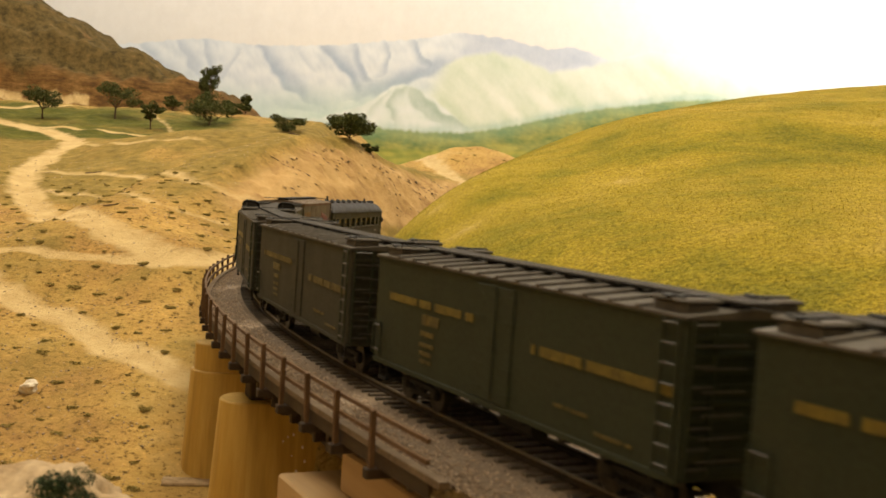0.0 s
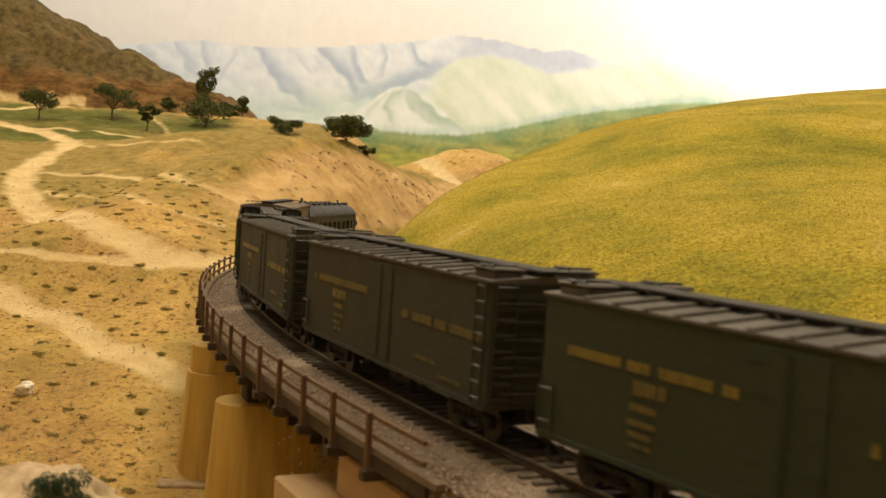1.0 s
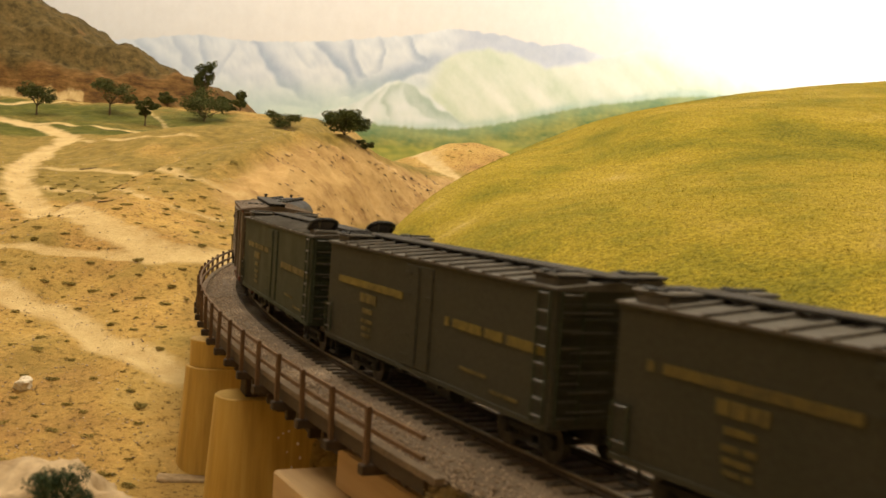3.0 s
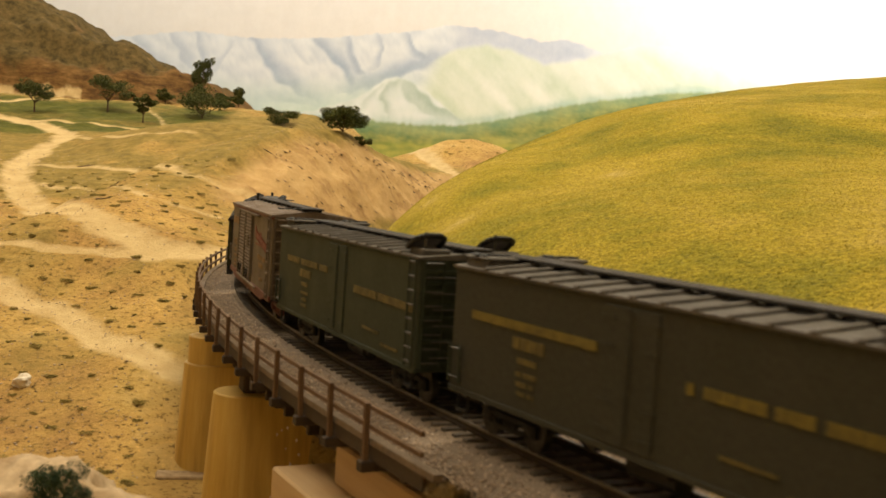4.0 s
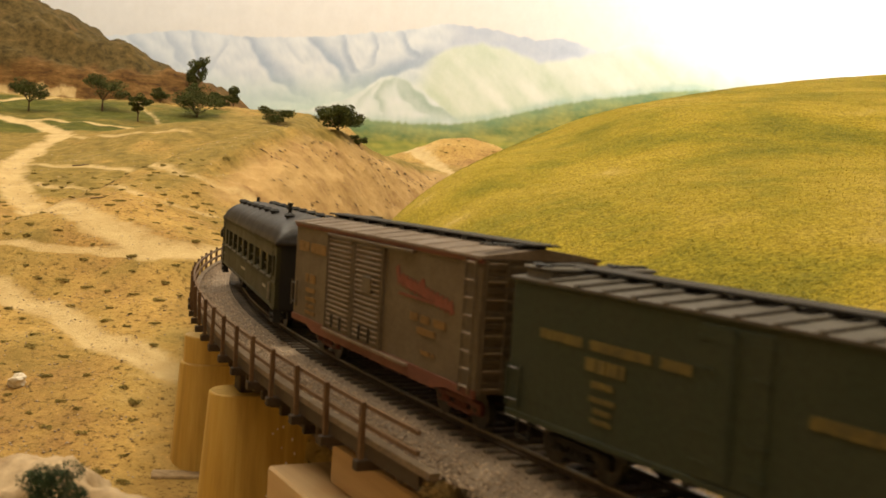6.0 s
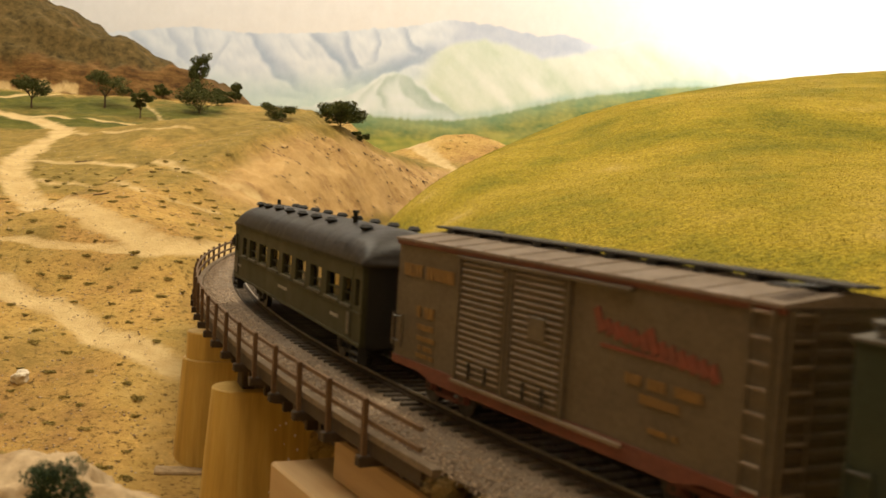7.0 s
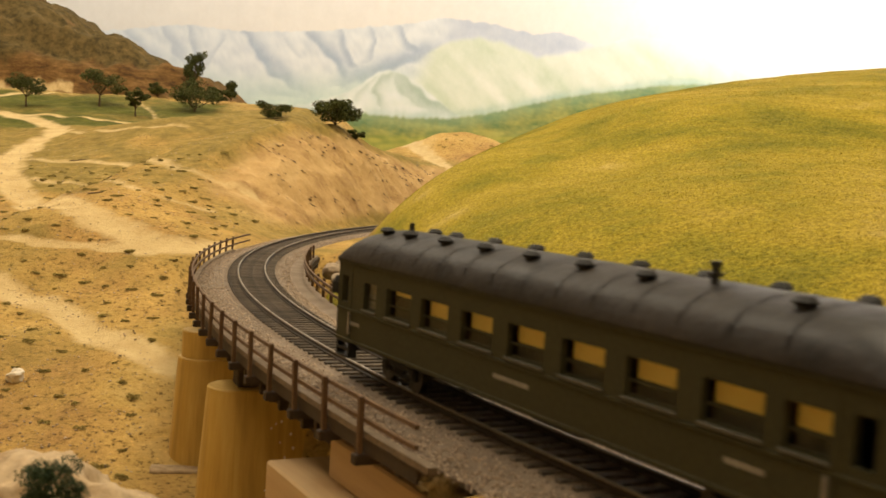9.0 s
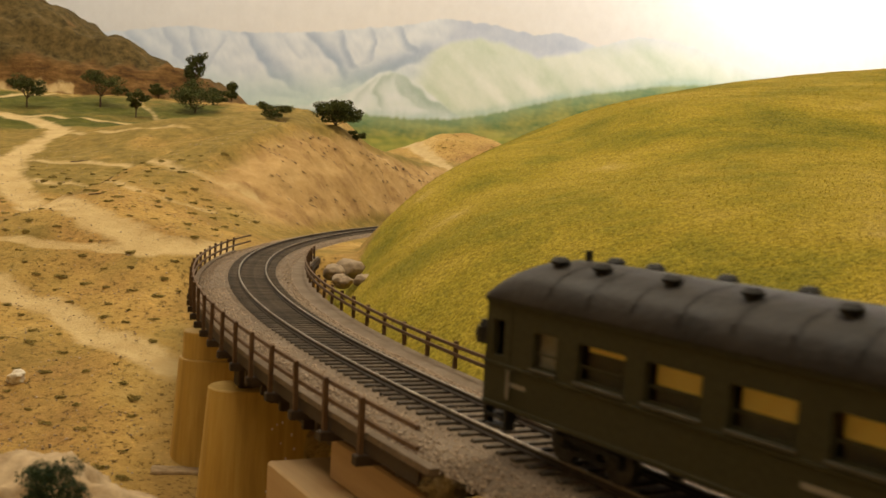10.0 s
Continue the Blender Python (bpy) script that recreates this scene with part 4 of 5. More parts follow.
def build_tufts():
    kinds = [tuft_mesh(40 + i) for i in range(6)]
    rng = random.Random(77)
    spots = []
    while len(spots) < 215:
        y = 0.5 + 0.95 * rng.random() ** 1.15
        x = -0.02 - rng.random() * y * 0.44
        z, s, d, lawn, rock, face = land(np.array([x]), np.array([y]))
        if d[0] < 0.065 or face[0] > 0.35 or s[0] > 0.98:
            continue
        if any(near_line(np.array([x]), np.array([y]), pts, w)[0] > 0.42 for pts, w, worn in ROADS if worn > 0.95):
            continue
        if any((x - a) ** 2 + (y - b) ** 2 < 0.00032 for a, b in spots):
            continue
        spots.append((x, y))
        ob = new("shrub_tuft", kinds[rng.randrange(6)])
        q = rng.uniform(0.55, 1.25)
        ob.matrix_basis = pose(x, y, float(z[0]) - 0.0004, 0, 0, rng.uniform(0, 360)) @ Matrix.Diagonal((q, q, q, 1))
        tagged(ob, "small dry olive scrub tuft on the sand", "shrub", "scrub tufts on the slope")


    for i in range(26):
        x, y = rng.uniform(-0.02, 0.16), rng.uniform(2.02, 2.26)
        if any(near_line(np.array([x]), np.array([y]), pts, w)[0] > 0.4 for pts, w, worn in ROADS):
            continue
        ob = new("shrub_tuft", kinds[rng.randrange(6)])
        q = rng.uniform(0.7, 1.2)
        ob.matrix_basis = pose(x, y, ground_at(x, y) - 0.0004, 0, 0, rng.uniform(0, 360)) @ Matrix.Diagonal((q, q, q, 1))
        tagged(ob, "small dark scrub tuft on the far orange knoll", "shrub", "scrub tufts on the far knoll")


build_tufts()


def build_litter():
    """Fine stones and crumbs strewn on the sandy slope."""
    r = np.random.RandomState(9)
    n = 6500
    y = 0.45 + 1.0 * r.uniform(0, 1, n) ** 1.6
    x = -0.02 - r.uniform(0, 1, n) * y * 0.45
    z, s, d, lawn, rock, face = land(x, y)
    ok = (d > 0.06) & (face < 0.6)
    c = np.stack([x, y, z + 0.0002], -1)[ok]
    tone = np.clip(r.normal(0.44, 0.22, len(c)), 0, 1)
    tagged(scatter_mesh("ground_litter", c, r.uniform(0.0004, 0.0014, len(c)) * r.uniform(0.5, 1, len(c)), M_BALLAST, tone, 0.5, 3), "fine stones and dark crumbs strewn over sand", "gravel", kind="stuff")


build_litter()


def build_bank_gouges():
    """Dark slivers that stand in for shaded gouges and twigs in the cut bank."""
    r = np.random.RandomState(12)
    x, y = r.uniform(-0.34, 0.06, 5200), r.uniform(0.95, 1.80, 5200)
    z, s, d, lawn, rock, face = land(x, y)
    ok = (face > 0.5) & (s > 0.85) & (r.uniform(0, 1, 5200) < np.clip((s - 0.85) * 1.3, 0, 1)) & (waves(x, y, 0.09, 63) > -0.1)
    c = np.stack([x, y, z], -1)[ok]
    size = r.uniform(0.0007, 0.0022, len(c)) * r.uniform(0.4, 1, len(c))
    c[:, 2] += 0.0006
    tagged(scatter_mesh("bank_debris", c, size, M_BALLAST, np.clip(r.normal(0.17, 0.10, len(c)), 0, 1), 0.45, 4, 3.4, 0.65, 0.45), "dark slivers for shaded gouges and twigs in the bank", "debris", kind="stuff")


build_bank_gouges()


def twig(x, y, length, turn, seed):
    rng = random.Random(seed)
    bm = bmesh.new()
    a = Vector((-length / 2, 0, 0.8))
    for i in range(4):
        b = a + Vector((length / 4, rng.uniform(-1, 1) * length * 0.06, rng.uniform(-0.3, 0.3)))
        rod(bm, a, b, 0.75 - 0.1 * i, 5)
        a = b
    rod(bm, (0, 0, 0.8), (length * 0.2, length * 0.16, 1.2), 0.4, 4)
    ob = part("twig", bm, M_BARK)
    sl = (ground_at(x + 0.01, y) - ground_at(x - 0.01, y)) / 0.02
    ob.matrix_basis = pose(x, y, ground_at(x, y), 0, -math.degrees(math.atan(sl)) * math.cos(math.radians(turn)), turn)
    tagged(ob, "short dry brown twig lying on the slope", "twig", "twigs on the slope")


for i, (x, y, n, a) in enumerate(((-0.30, 1.40, 34, 55), (-0.24, 1.56, 24, 10), (-0.45, 1.32, 20, 20), (-0.37, 1.18, 16, -20), (-0.33, 1.02, 14, 30))):
    twig(x, y, n, a, 60 + i)

# ---- the train: car lengths in millimetres, x towards the rear, y to the outer side of the curve, z from the rail head ----
SPEED = 0.0971


def truck(parent, x, colour):
    """A two-axle truck, an empty that turns under its car."""
    t = new("truck")
    t.parent = parent
    t.matrix_basis = pose(x * 0.001, 0, 0)
    for y in (9.6, -9.6):
        bm = bmesh.new()
        box(bm, -11.5, 11.5, y - 0.8, y + 0.8, 5.6, 7.2, 0.3)
        box(bm, -6.5, 6.5, y - 0.8, y + 0.8, 2.8, 4.2, 0.3)
        for sx in (-1, 1):
            box(bm, sx * 10 - 2, sx * 10 + 2, y - 1.2, y + 1.2, 3.6, 7.0, 0.4)
            rod(bm, (sx * 6, y, 3.4), (sx * 9.5, y, 6.2), 0.8, 5)
        for i in (-2.2, 0, 2.2):
            rod(bm, (i, y, 3.8), (i, y, 6.2), 0.9, 6)
        part("side_frame", bm, colour, t)
    for sx in (-10, 10):
        bm = bmesh.new()
        rod(bm, (sx, -11, 5.0), (sx, 11, 5.0), 0.8, 8)
        for y in (-8.2, 8.2):
            rod(bm, (sx, y - 1.1, 5.0), (sx, y + 1.1, 5.0), 5.0, 18)
        part("wheelset", bm, M_WHEEL, t, "worn dark steel wheelset")
    part("bolster", box(bmesh.new(), -3, 3, -9.5, 9.5, 4.6, 8.2, 0.4), colour, t)
    return t


def coupler(parent, x):
    o = 1 if x > 0 else -1
    bm = bmesh.new()
    box(bm, x - 6 * o if o > 0 else x, x if o > 0 else x + 6, -1.0, 1.0, 7.0, 9.2, 0.3)
    box(bm, min(x, x + 9 * o), max(x, x + 9 * o), -0.7, 0.7, 7.4, 8.8, 0.2)
    box(bm, min(x + 8 * o, x + 11 * o), max(x + 8 * o, x + 11 * o), -2.0, 2.0, 6.6, 9.6, 0.5)
    part("coupler", bm, M_BLACK, parent)


def ladder(parent, x, y, z0, z1, n, mat, wide=5.0, across=False, side=M_GREEN):
    """A ladder: a stile that carries the other one and the rungs."""
    first = None
    for e in (-wide / 2, wide / 2):
        a, b = (x, y + e) if across else (x + e, y)
        stile = part("ladder" if first is None else "stile", box(bmesh.new(), a - 0.28, a + 0.28, b - 0.28, b + 0.28, z0 - 1.5, z1 + 1), side, first or parent)
        first = first or stile
    # rungs are coloured paler than the stiles, for the light they catch
    for i in range(n):
        z = z0 + (z1 - z0) * i / (n - 1)
        a, b = ((x, y - wide / 2), (x, y + wide / 2)) if across else ((x - wide / 2, y), (x + wide / 2, y))
        part("rung", rod(bmesh.new(), (*a, z), (*b, z), 0.32, 5), mat, first)


def hatch(parent, x, y, opened=False):
    """A roof hatch: curb, lid and latch; the lid of an open one stands up on its inner hinge."""
    part("hatch_curb", box(bmesh.new(), x - 5, x + 5, y - 4.4, y + 4.4, 43.4, 45.8, 0.4), M_ROOF, parent)
    bm = bmesh.new()
    if opened:
        m = Matrix.Translation(((x + 5.2) * 0.001, y * 0.001, 0.0458)) @ Matrix.Rotation(math.radians(27), 4, "Y")
        line = [(0.4, -4.7), (-4.2, -4.7)] + [(-4.2 - 4.1 * math.sin(a), -0.9 - 3.8 * math.cos(a)) for a in np.linspace(0.2, 1.57, 6)]
        line += [(u, -w) for u, w in reversed(line)]
        face = bm.faces.new([bm.verts.new(m @ Vector((u * 0.001, w * 0.001, 0.0001))) for u, w in line])
        bmesh.ops.solidify(bm, geom=[face], thickness=0.0008)
        bmesh.ops.recalc_face_normals(bm, faces=bm.faces)
        lid = part("hatch_lid", bm, M_ROOF, parent, "opened grey hatch lid with a rounded edge")
        bm = bmesh.new()
        for (u0, w0), (u1, w1) in zip(line, line[1:]):
            rod(bm, m @ Vector((u0, w0, 0)) + 999 * m.translation, m @ Vector((u1, w1, 0)) + 999 * m.translation, 0.85, 6)
        part("hatch_rim", bm, M_BLACK, lid, "thick black lid rim")
        bm = bmesh.new()
        rod(bm, (x - 2.0, y + 2.4, 45.5), (x - 2.0, y + 2.4, 50.5), 0.45, 6)
        part("hatch_stay", bm, M_IRON, lid)
    else:
        box(bm, x - 5.8, x + 5.8, y - 4.9, y + 4.9, 45.8, 46.7, 0.4)
        lid = part("hatch_lid", bm, M_ROOF, parent, "weathered grey hatch lid")
        bm = bmesh.new()
        box(bm, x - 1.0, x + 1.0, y - 5.4, y + 5.4, 46.7, 47.2, 0.2)
        rod(bm, (x - 3.5, y + 3.5, 46.9), (x + 3.5, y + 3.5, 46.9), 0.5, 5)
        part("latch_bar", bm, M_BLACK, lid)


def lettering(parent, rows, y, mat, name="lettering", seed=0):
    """Rows of worn lettering as plain bars: x from, x to, z, height, letter width."""
    rng = random.Random(seed)
    bm = bmesh.new()
    o = 1 if y > 0 else -1
    for x0, x1, z, h, w in rows:
        x = x0
        while x > x1:
            ww = min(w * rng.uniform(0.7, 1.15), x - x1 + 0.3)
            if rng.random() > 0.07:
                box(bm, o * x - (ww * 0.88 if o > 0 else 0), o * x + (0 if o > 0 else ww * 0.88), y - 0.12, y + 0.12, z - h / 2 * rng.uniform(0.85, 1), z + h / 2)
            x -= ww
    part(name, bm, mat, parent)


def reefer(open_hatch=False, dim=False, seed=0, paint=M_GREEN):
    car = tagged(new("refrigerator_car"), ("dark olive" if paint is M_GREEN else "dusty dark grey-green") + " refrigerator car with " + ("two opened roof hatches" if open_hatch else "faded yellow lettering"), "railway car", "freight cars of the train")
    L, H = 72.2, 17.0
    bm = bmesh.new()
    box(bm, -L, L, -H, H, 10.6, 43.4, 0.35)
    body = part("body", bm, paint, car)
    for y in (H, -H):
        part("side_sill", box(bmesh.new(), -L, L, y - 0.3, y + 0.35, 10.4, 11.8, 0.1), paint, body)
        part("eave_strip", box(bmesh.new(), -L, L, y - 0.3, y + 0.4, 42.4, 43.6, 0.1), paint, body)
    for y in (H, -H):
        bm = bmesh.new()
        for a, b in ((-9, -0.15), (0.15, 9)):
            box(bm, a, b, y - 0.35, y + 0.45, 12.2, 41.6, 0.2)
        door = part("door", bm, paint, body)
        bm = bmesh.new()
        for z in (15, 21, 33, 39):
            for a, b in ((-9.4, -4.5), (4.5, 9.4)):
                box(bm, a, b, y - 0.6, y + 0.65, z - 0.4, z + 0.4)
        rod(bm, (-0.8, y * 1.035, 13), (-0.8, y * 1.035, 41), 0.4, 5)
        part("hinge", bm, paint, door)
        bar = M_LETTERDIM if dim else M_LETTER
        lettering(body, [(62.5, 10.8, 31.8, 2.3, 2.3)], y * 1.012, M_LETTER if not dim else M_LETTERDIM, seed=seed)
        lettering(body, [(43, 30, 27.6, 3.0, 4.3), (40.5, 33, 23.6, 1.5, 1.3), (41, 32.5, 20.4, 1.2, 1.2), (40.5, 33.5, 18.0, 1.2, 1.2), (40, 33, 15.8, 1.1, 1.2)], y * 1.012, M_LETTERDIM, seed=seed + 1)
        lettering(body, [(-18, -38.5, 28.5, 2.5, 2.3), (-40.5, -69.5, 28.5, 2.5, 2.3)], y * 1.012, bar, seed=seed + 2)
        lettering(body, [(-28, -42, 17.5, 0.9, 1.2), (-45, -58, 14.5, 0.9, 1.2)], y * 1.012, M_LETTERDIM, seed=seed + 3)
        o = 1 if y > 0 else -1
        ladder(car, -o * 68.6, y * 1.06, 13.5, 42, 8, M_IRON, 5.0)
        ladder(car, o * 68.6, y * 1.06, 14.5, 22, 2, M_IRON, 5.0)
        ladder(car, -o * (L + 1.0), y * 0.76, 13.5, 42, 8, M_IRON, 6.0, True)
    for o in (-1, 1):
        bm = bmesh.new()
        for z in np.arange(13, 42, 3.3):
            box(bm, o * L - 0.5, o * L + 0.6, -15.5, 15.5, z - 0.7, z + 0.7, 0.25)
        part("end_ribs", bm, paint, body)
        for z in np.arange(15, 40, 4.6):
            part("grab_iron", rod(bmesh.new(), (o * (L + 1.2), o * -2, z), (o * (L + 1.2), o * -13, z), 0.3, 5), M_IRON, car)
        coupler(car, o * (L - 2))
    bm = bmesh.new()
    rod(bm, (-L - 3.0, -6, 34), (-L - 3.6, -6, 34), 4.0, 16)
    rod(bm, (-L - 3.3, -6, 34), (-L, -6, 34), 0.6, 6)
    part("brake_wheel", bm, M_BLACK, car)
    # roof with raised seams
    bm = bmesh.new()
    prof = [(-H - 0.7, 43.0), (-H - 0.7, 43.6), (0, 45.2), (H + 0.7, 43.6), (H + 0.7, 43.0)]
    rings = [[bm.verts.new((x * 0.001, y * 0.001, z * 0.001)) for y, z in prof] for x in (-L - 0.6, L + 0.6)]
    for i in range(5):
        j = (i + 1) % 5
        bm.faces.new((rings[0][i], rings[0][j], rings[1][j], rings[1][i]))
    bm.faces.new(rings[0])
    bm.faces.new(list(reversed(rings[1])))
    bmesh.ops.recalc_face_normals(bm, faces=bm.faces)
    roof = part("roof", bm, M_ROOF, car, "weathered grey ribbed roof")
    bm = bmesh.new()
    for x in np.linspace(-57, 57, 13):
        for o in (-1, 1):
            m = Matrix.Translation((x * 0.001, o * 0.0095, 0.0444)) @ Matrix.Rotation(o * -0.092, 4, "X")
            box(bm, -0.9, 0.9, -8.3, 8.3, -0.5, 0.7, 0.3, m=m)
    part("roof_seams", bm, M_ROOF, roof)
    bm = bmesh.new()
    for y in (-2.9, 0, 2.9):
        box(bm, -L - 2.5, L + 2.5, y - 1.3, y + 1.3, 46.0, 46.7, 0.15)
    walkway = part("running_board", bm, M_BOARD, car, "sooty plank running board")
    for x in np.linspace(-66, 66, 8):
        part("saddle", box(bmesh.new(), x - 0.7, x + 0.7, -4.4, 4.4, 44.6, 46.0), M_BLACK, walkway)
    for x in (-64.5, 64.5):
        for y in (11.2, -11.2):
            hatch(car, x, y, open_hatch and x < 0)
    # underframe
    bm = bmesh.new()
    box(bm, -L + 1, L - 1, -3.5, 3.5, 6.5, 10.6, 0.3)
    for x in (-30, -12, 12, 30):
        box(bm, x - 1, x + 1, -15.5, 15.5, 8.6, 10.6)
    rod(bm, (-8, 6, 6), (8, 6, 6), 3.0, 10)
    box(bm, 14, 22, -9, -3, 4.5, 9, 0.4)
    for y in (-13, 13):
        for x in (-66, 66):
            box(bm, x - 2.6, x + 2.6, y - 0.6 + (3 if y > 0 else -3), y + 0.6 + (3 if y > 0 else -3), 5.5, 6.3)
            for e in (-2.4, 2.4):
                box(bm, x + e - 0.25, x + e + 0.25, y - 0.3 + (3 if y > 0 else -3), y + 0.3 + (3 if y > 0 else -3), 5.5, 10.8)
    part("underframe", bm, M_BLACK, car)
    return car, [truck(car, -52, M_BLACK), truck(car, 52, M_BLACK)], 52


def boxcar():
    car = tagged(new("boxcar"), "weathered brown double-door boxcar with faded red sill", "railway car", "freight cars of the train")
    L, H = 74.3, 17.0
    body = part("body", box(bmesh.new(), -L, L, -H, H, 11.4, 46.2, 0.35), M_BROWN, car)
    for y in (H, -H):
        o = 1 if y > 0 else -1
        bm = bmesh.new()
        v = [(-L, 12.6), (-L, 10.4), (-58, 10.4), (-50, 8.6), (50, 8.6), (58, 10.4), (L, 10.4), (L, 12.6)]
        a = [bm.verts.new((x * 0.001, (y - 0.5 * o) * 0.001, z * 0.001)) for x, z in v]
        b = [bm.verts.new((x * 0.001, (y + 0.45 * o) * 0.001, z * 0.001)) for x, z in v]
        for i in range(8):
            j = (i + 1) % 8
            bm.faces.new((a[i], a[j], b[j], b[i]))
        bm.faces.new(a)
        bm.faces.new(list(reversed(b)))
        bmesh.ops.recalc_face_normals(bm, faces=bm.faces)
        part("side_sill", bm, M_RED, body, "faded red side sill")
        part("eave", box(bmesh.new(), -L - 0.4, L + 0.4, y - 0.5, y + 0.6, 45.0, 46.4, 0.2), M_RED, body, "faded red eave strip")
        for x0, x1 in ((13.0, 37.5), (-12.5, 12.0)):
            bm = bmesh.new()
            lo, hi = (x0, x1) if o > 0 else (-x1, -x0)
            box(bm, lo, hi, y - 0.2, y + 0.55, 12.4, 44.0, 0.2)
            door = part("door", bm, M_BROWN, body)
            # ribs in a lighter tan than the door panel
            bm = bmesh.new()
            for z in np.arange(14.2, 43.5, 1.6):
                box(bm, lo + 2.4, hi - 2.0, y - 0.2, y + 1.25, z - 0.27, z + 0.27, 0.18)
            part("door_ribs", bm, M_LOUVRE, door, "raised light tan door ribs")
            part("door_post", box(bmesh.new(), hi - 1.2, hi - 0.2, y - 0.2, y + 1.3, 12.4, 44, 0.1), M_BROWN, door)
            part("door_post", box(bmesh.new(), lo + 0.1, lo + 0.9, y - 0.2, y + 1.1, 12.4, 44, 0.1), M_BROWN, door)
            if x0 < 0:
                bm = bmesh.new()
                box(bm, (lo + hi) / 2 - 4, (lo + hi) / 2 + 3, y - 0.2, y + 1.5, 28.5, 34, 0.2)
                part("placard", bm, M_BROWN, door)
            bm = bmesh.new()
            for k in (-5, 3):
                rod(bm, ((lo + hi) / 2 + k, y * 1.09, 13.5), ((lo + hi) / 2 + k, y * 1.09, 18), 0.4, 5)
            part("door_latch", bm, M_BLACK, door)
        part("door_track", box(bmesh.new(), *( (-34, 38) if o > 0 else (-38, 34)), y - 0.2, y + 1.5, 44.0, 44.9, 0.1), M_BROWN, body)
        part("lower_door_track", box(bmesh.new(), *( (-34, 38) if o > 0 else (-38, 34)), y - 0.2, y + 1.5, 11.4, 12.3, 0.1), M_LOUVRE, body)
        yy = y * 1.012
        lettering(body, [(70, 41, 38.2, 3.6, 2.4)], yy, M_ORANGE, seed=5)
        lettering(body, [(61, 51, 27.0, 3.2, 2.6), (60, 51, 22.8, 1.6, 1.4), (60, 50, 19.6, 1.4, 1.4), (59, 51, 17.0, 1.4, 1.4), (60, 50, 14.8, 1.2, 1.4)], yy, M_ORANGE, seed=6)
        lettering(body, [(-33, -56, 26.2, 2.3, 2.2), (-38, -50, 22.8, 2.0, 2.2), (-40, -50, 17.0, 1.2, 1.4)], yy, M_ORANGE, seed=7)
        # sweeping red device on the right half
        bm = bmesh.new()
        for i in range(13):
            x = -23 - i * 2.95
            z = 36.6 - i * 0.36
            up = 3.0 if i in (0, 6) else 1.1
            m = Matrix.Translation((o * x * 0.001, yy * 0.001, z * 0.001)) @ Matrix.Rotation(o * 0.45, 4, "Y")
            box(bm, -1.15, 1.15, -0.12, 0.12, -2.5, up, m=m)
        box(bm, min(o * -24, o * -60), max(o * -24, o * -60), yy - 0.11, yy + 0.11, 31.2, 32.0)
        part("red_device", bm, M_SCRIPT, body, "faded red sweeping device")
        ladder(car, -o * 70.2, y * 1.06, 13, 45, 8, M_LOUVRE, 5.4, side=M_BROWN)
        ladder(car, o * 71.0, y * 1.06, 17, 24, 2, M_IRON, 5.4, side=M_BROWN)
        ladder(car, -o * (L + 1.0), y * 0.76, 13, 45, 8, M_LOUVRE, 6.0, True, M_BROWN)
    for o in (-1, 1):
        bm = bmesh.new()
        for z in np.arange(14, 45, 3.0):
            box(bm, o * L - 0.5, o * L + 0.7, -15.5, 15.5, z - 0.8, z + 0.8, 0.3)
        part("end_ribs", bm, M_BROWN, body)
        coupler(car, o * (L - 2))
    bm = bmesh.new()
    rod(bm, (-L - 3.0, -5, 40), (-L - 3.6, -5, 40), 4.0, 16)
    rod(bm, (-L - 3.3, -5, 40), (-L, -5, 40), 0.6, 6)
    part("brake_wheel", bm, M_BLACK, car)
    bm = bmesh.new()
    prof = [(-H - 0.9, 46.2), (-H - 0.9, 46.9), (0, 49.2), (H + 0.9, 46.9), (H + 0.9, 46.2)]
    rings = [[bm.verts.new((x * 0.001, y * 0.001, z * 0.001)) for y, z in prof] for x in (-L - 0.8, L + 0.8)]
    for i in range(5):
        j = (i + 1) % 5
        bm.faces.new((rings[0][i], rings[0][j], rings[1][j], rings[1][i]))
    bm.faces.new(rings[0])
    bm.faces.new(list(reversed(rings[1])))
    bmesh.ops.recalc_face_normals(bm, faces=bm.faces)
    roof = part("roof", bm, M_BROWNROOF, car, "dusty pale brown roof")
    bm = bmesh.new()
    for x in np.linspace(-66, 66, 11):
        for o in (-1, 1):
            m = Matrix.Translation((x * 0.001, o * 0.0095, 0.0480)) @ Matrix.Rotation(o * -0.125, 4, "X")
            box(bm, -0.45, 0.45, -8.3, 8.3, -0.5, 0.22, 0.15, m=m)
    part("roof_seams", bm, M_BROWNROOF, roof)
    bm = bmesh.new()
    for y in (-2.6, 0, 2.6):
        box(bm, -L - 3.0, L + 3.0, y - 1.2, y + 1.2, 49.9, 50.5, 0.15)
    walkway = part("running_board", bm, M_BOARD, car, "sooty plank running board")
    for x in np.linspace(-68, 68, 10):
        part("saddle", box(bmesh.new(), x - 1.8, x + 1.8, -4.0, 4.0, 48.2, 49.92), M_BLACK, walkway)
    for o in (-1, 1):
        bm = bmesh.new()
        for y in (4.5, 7.5, 10.5, 13.5):
            box(bm, o * L - (7 if o > 0 else -2), o * L + (2 if o < 0 else 2) if o > 0 else o * L + 7, o * -y - 1.1, o * -y + 1.1, 49.5, 50.0, 0.1)
        part("lateral_platform", bm, M_BLACK, car)
    bm = bmesh.new()
    box(bm, -L + 1, L - 1, -3.5, 3.5, 6.5, 11.4, 0.3)
    for x in (-30, -12, 12, 30):
        box(bm, x - 1, x + 1, -15.5, 15.5, 9, 11.4)
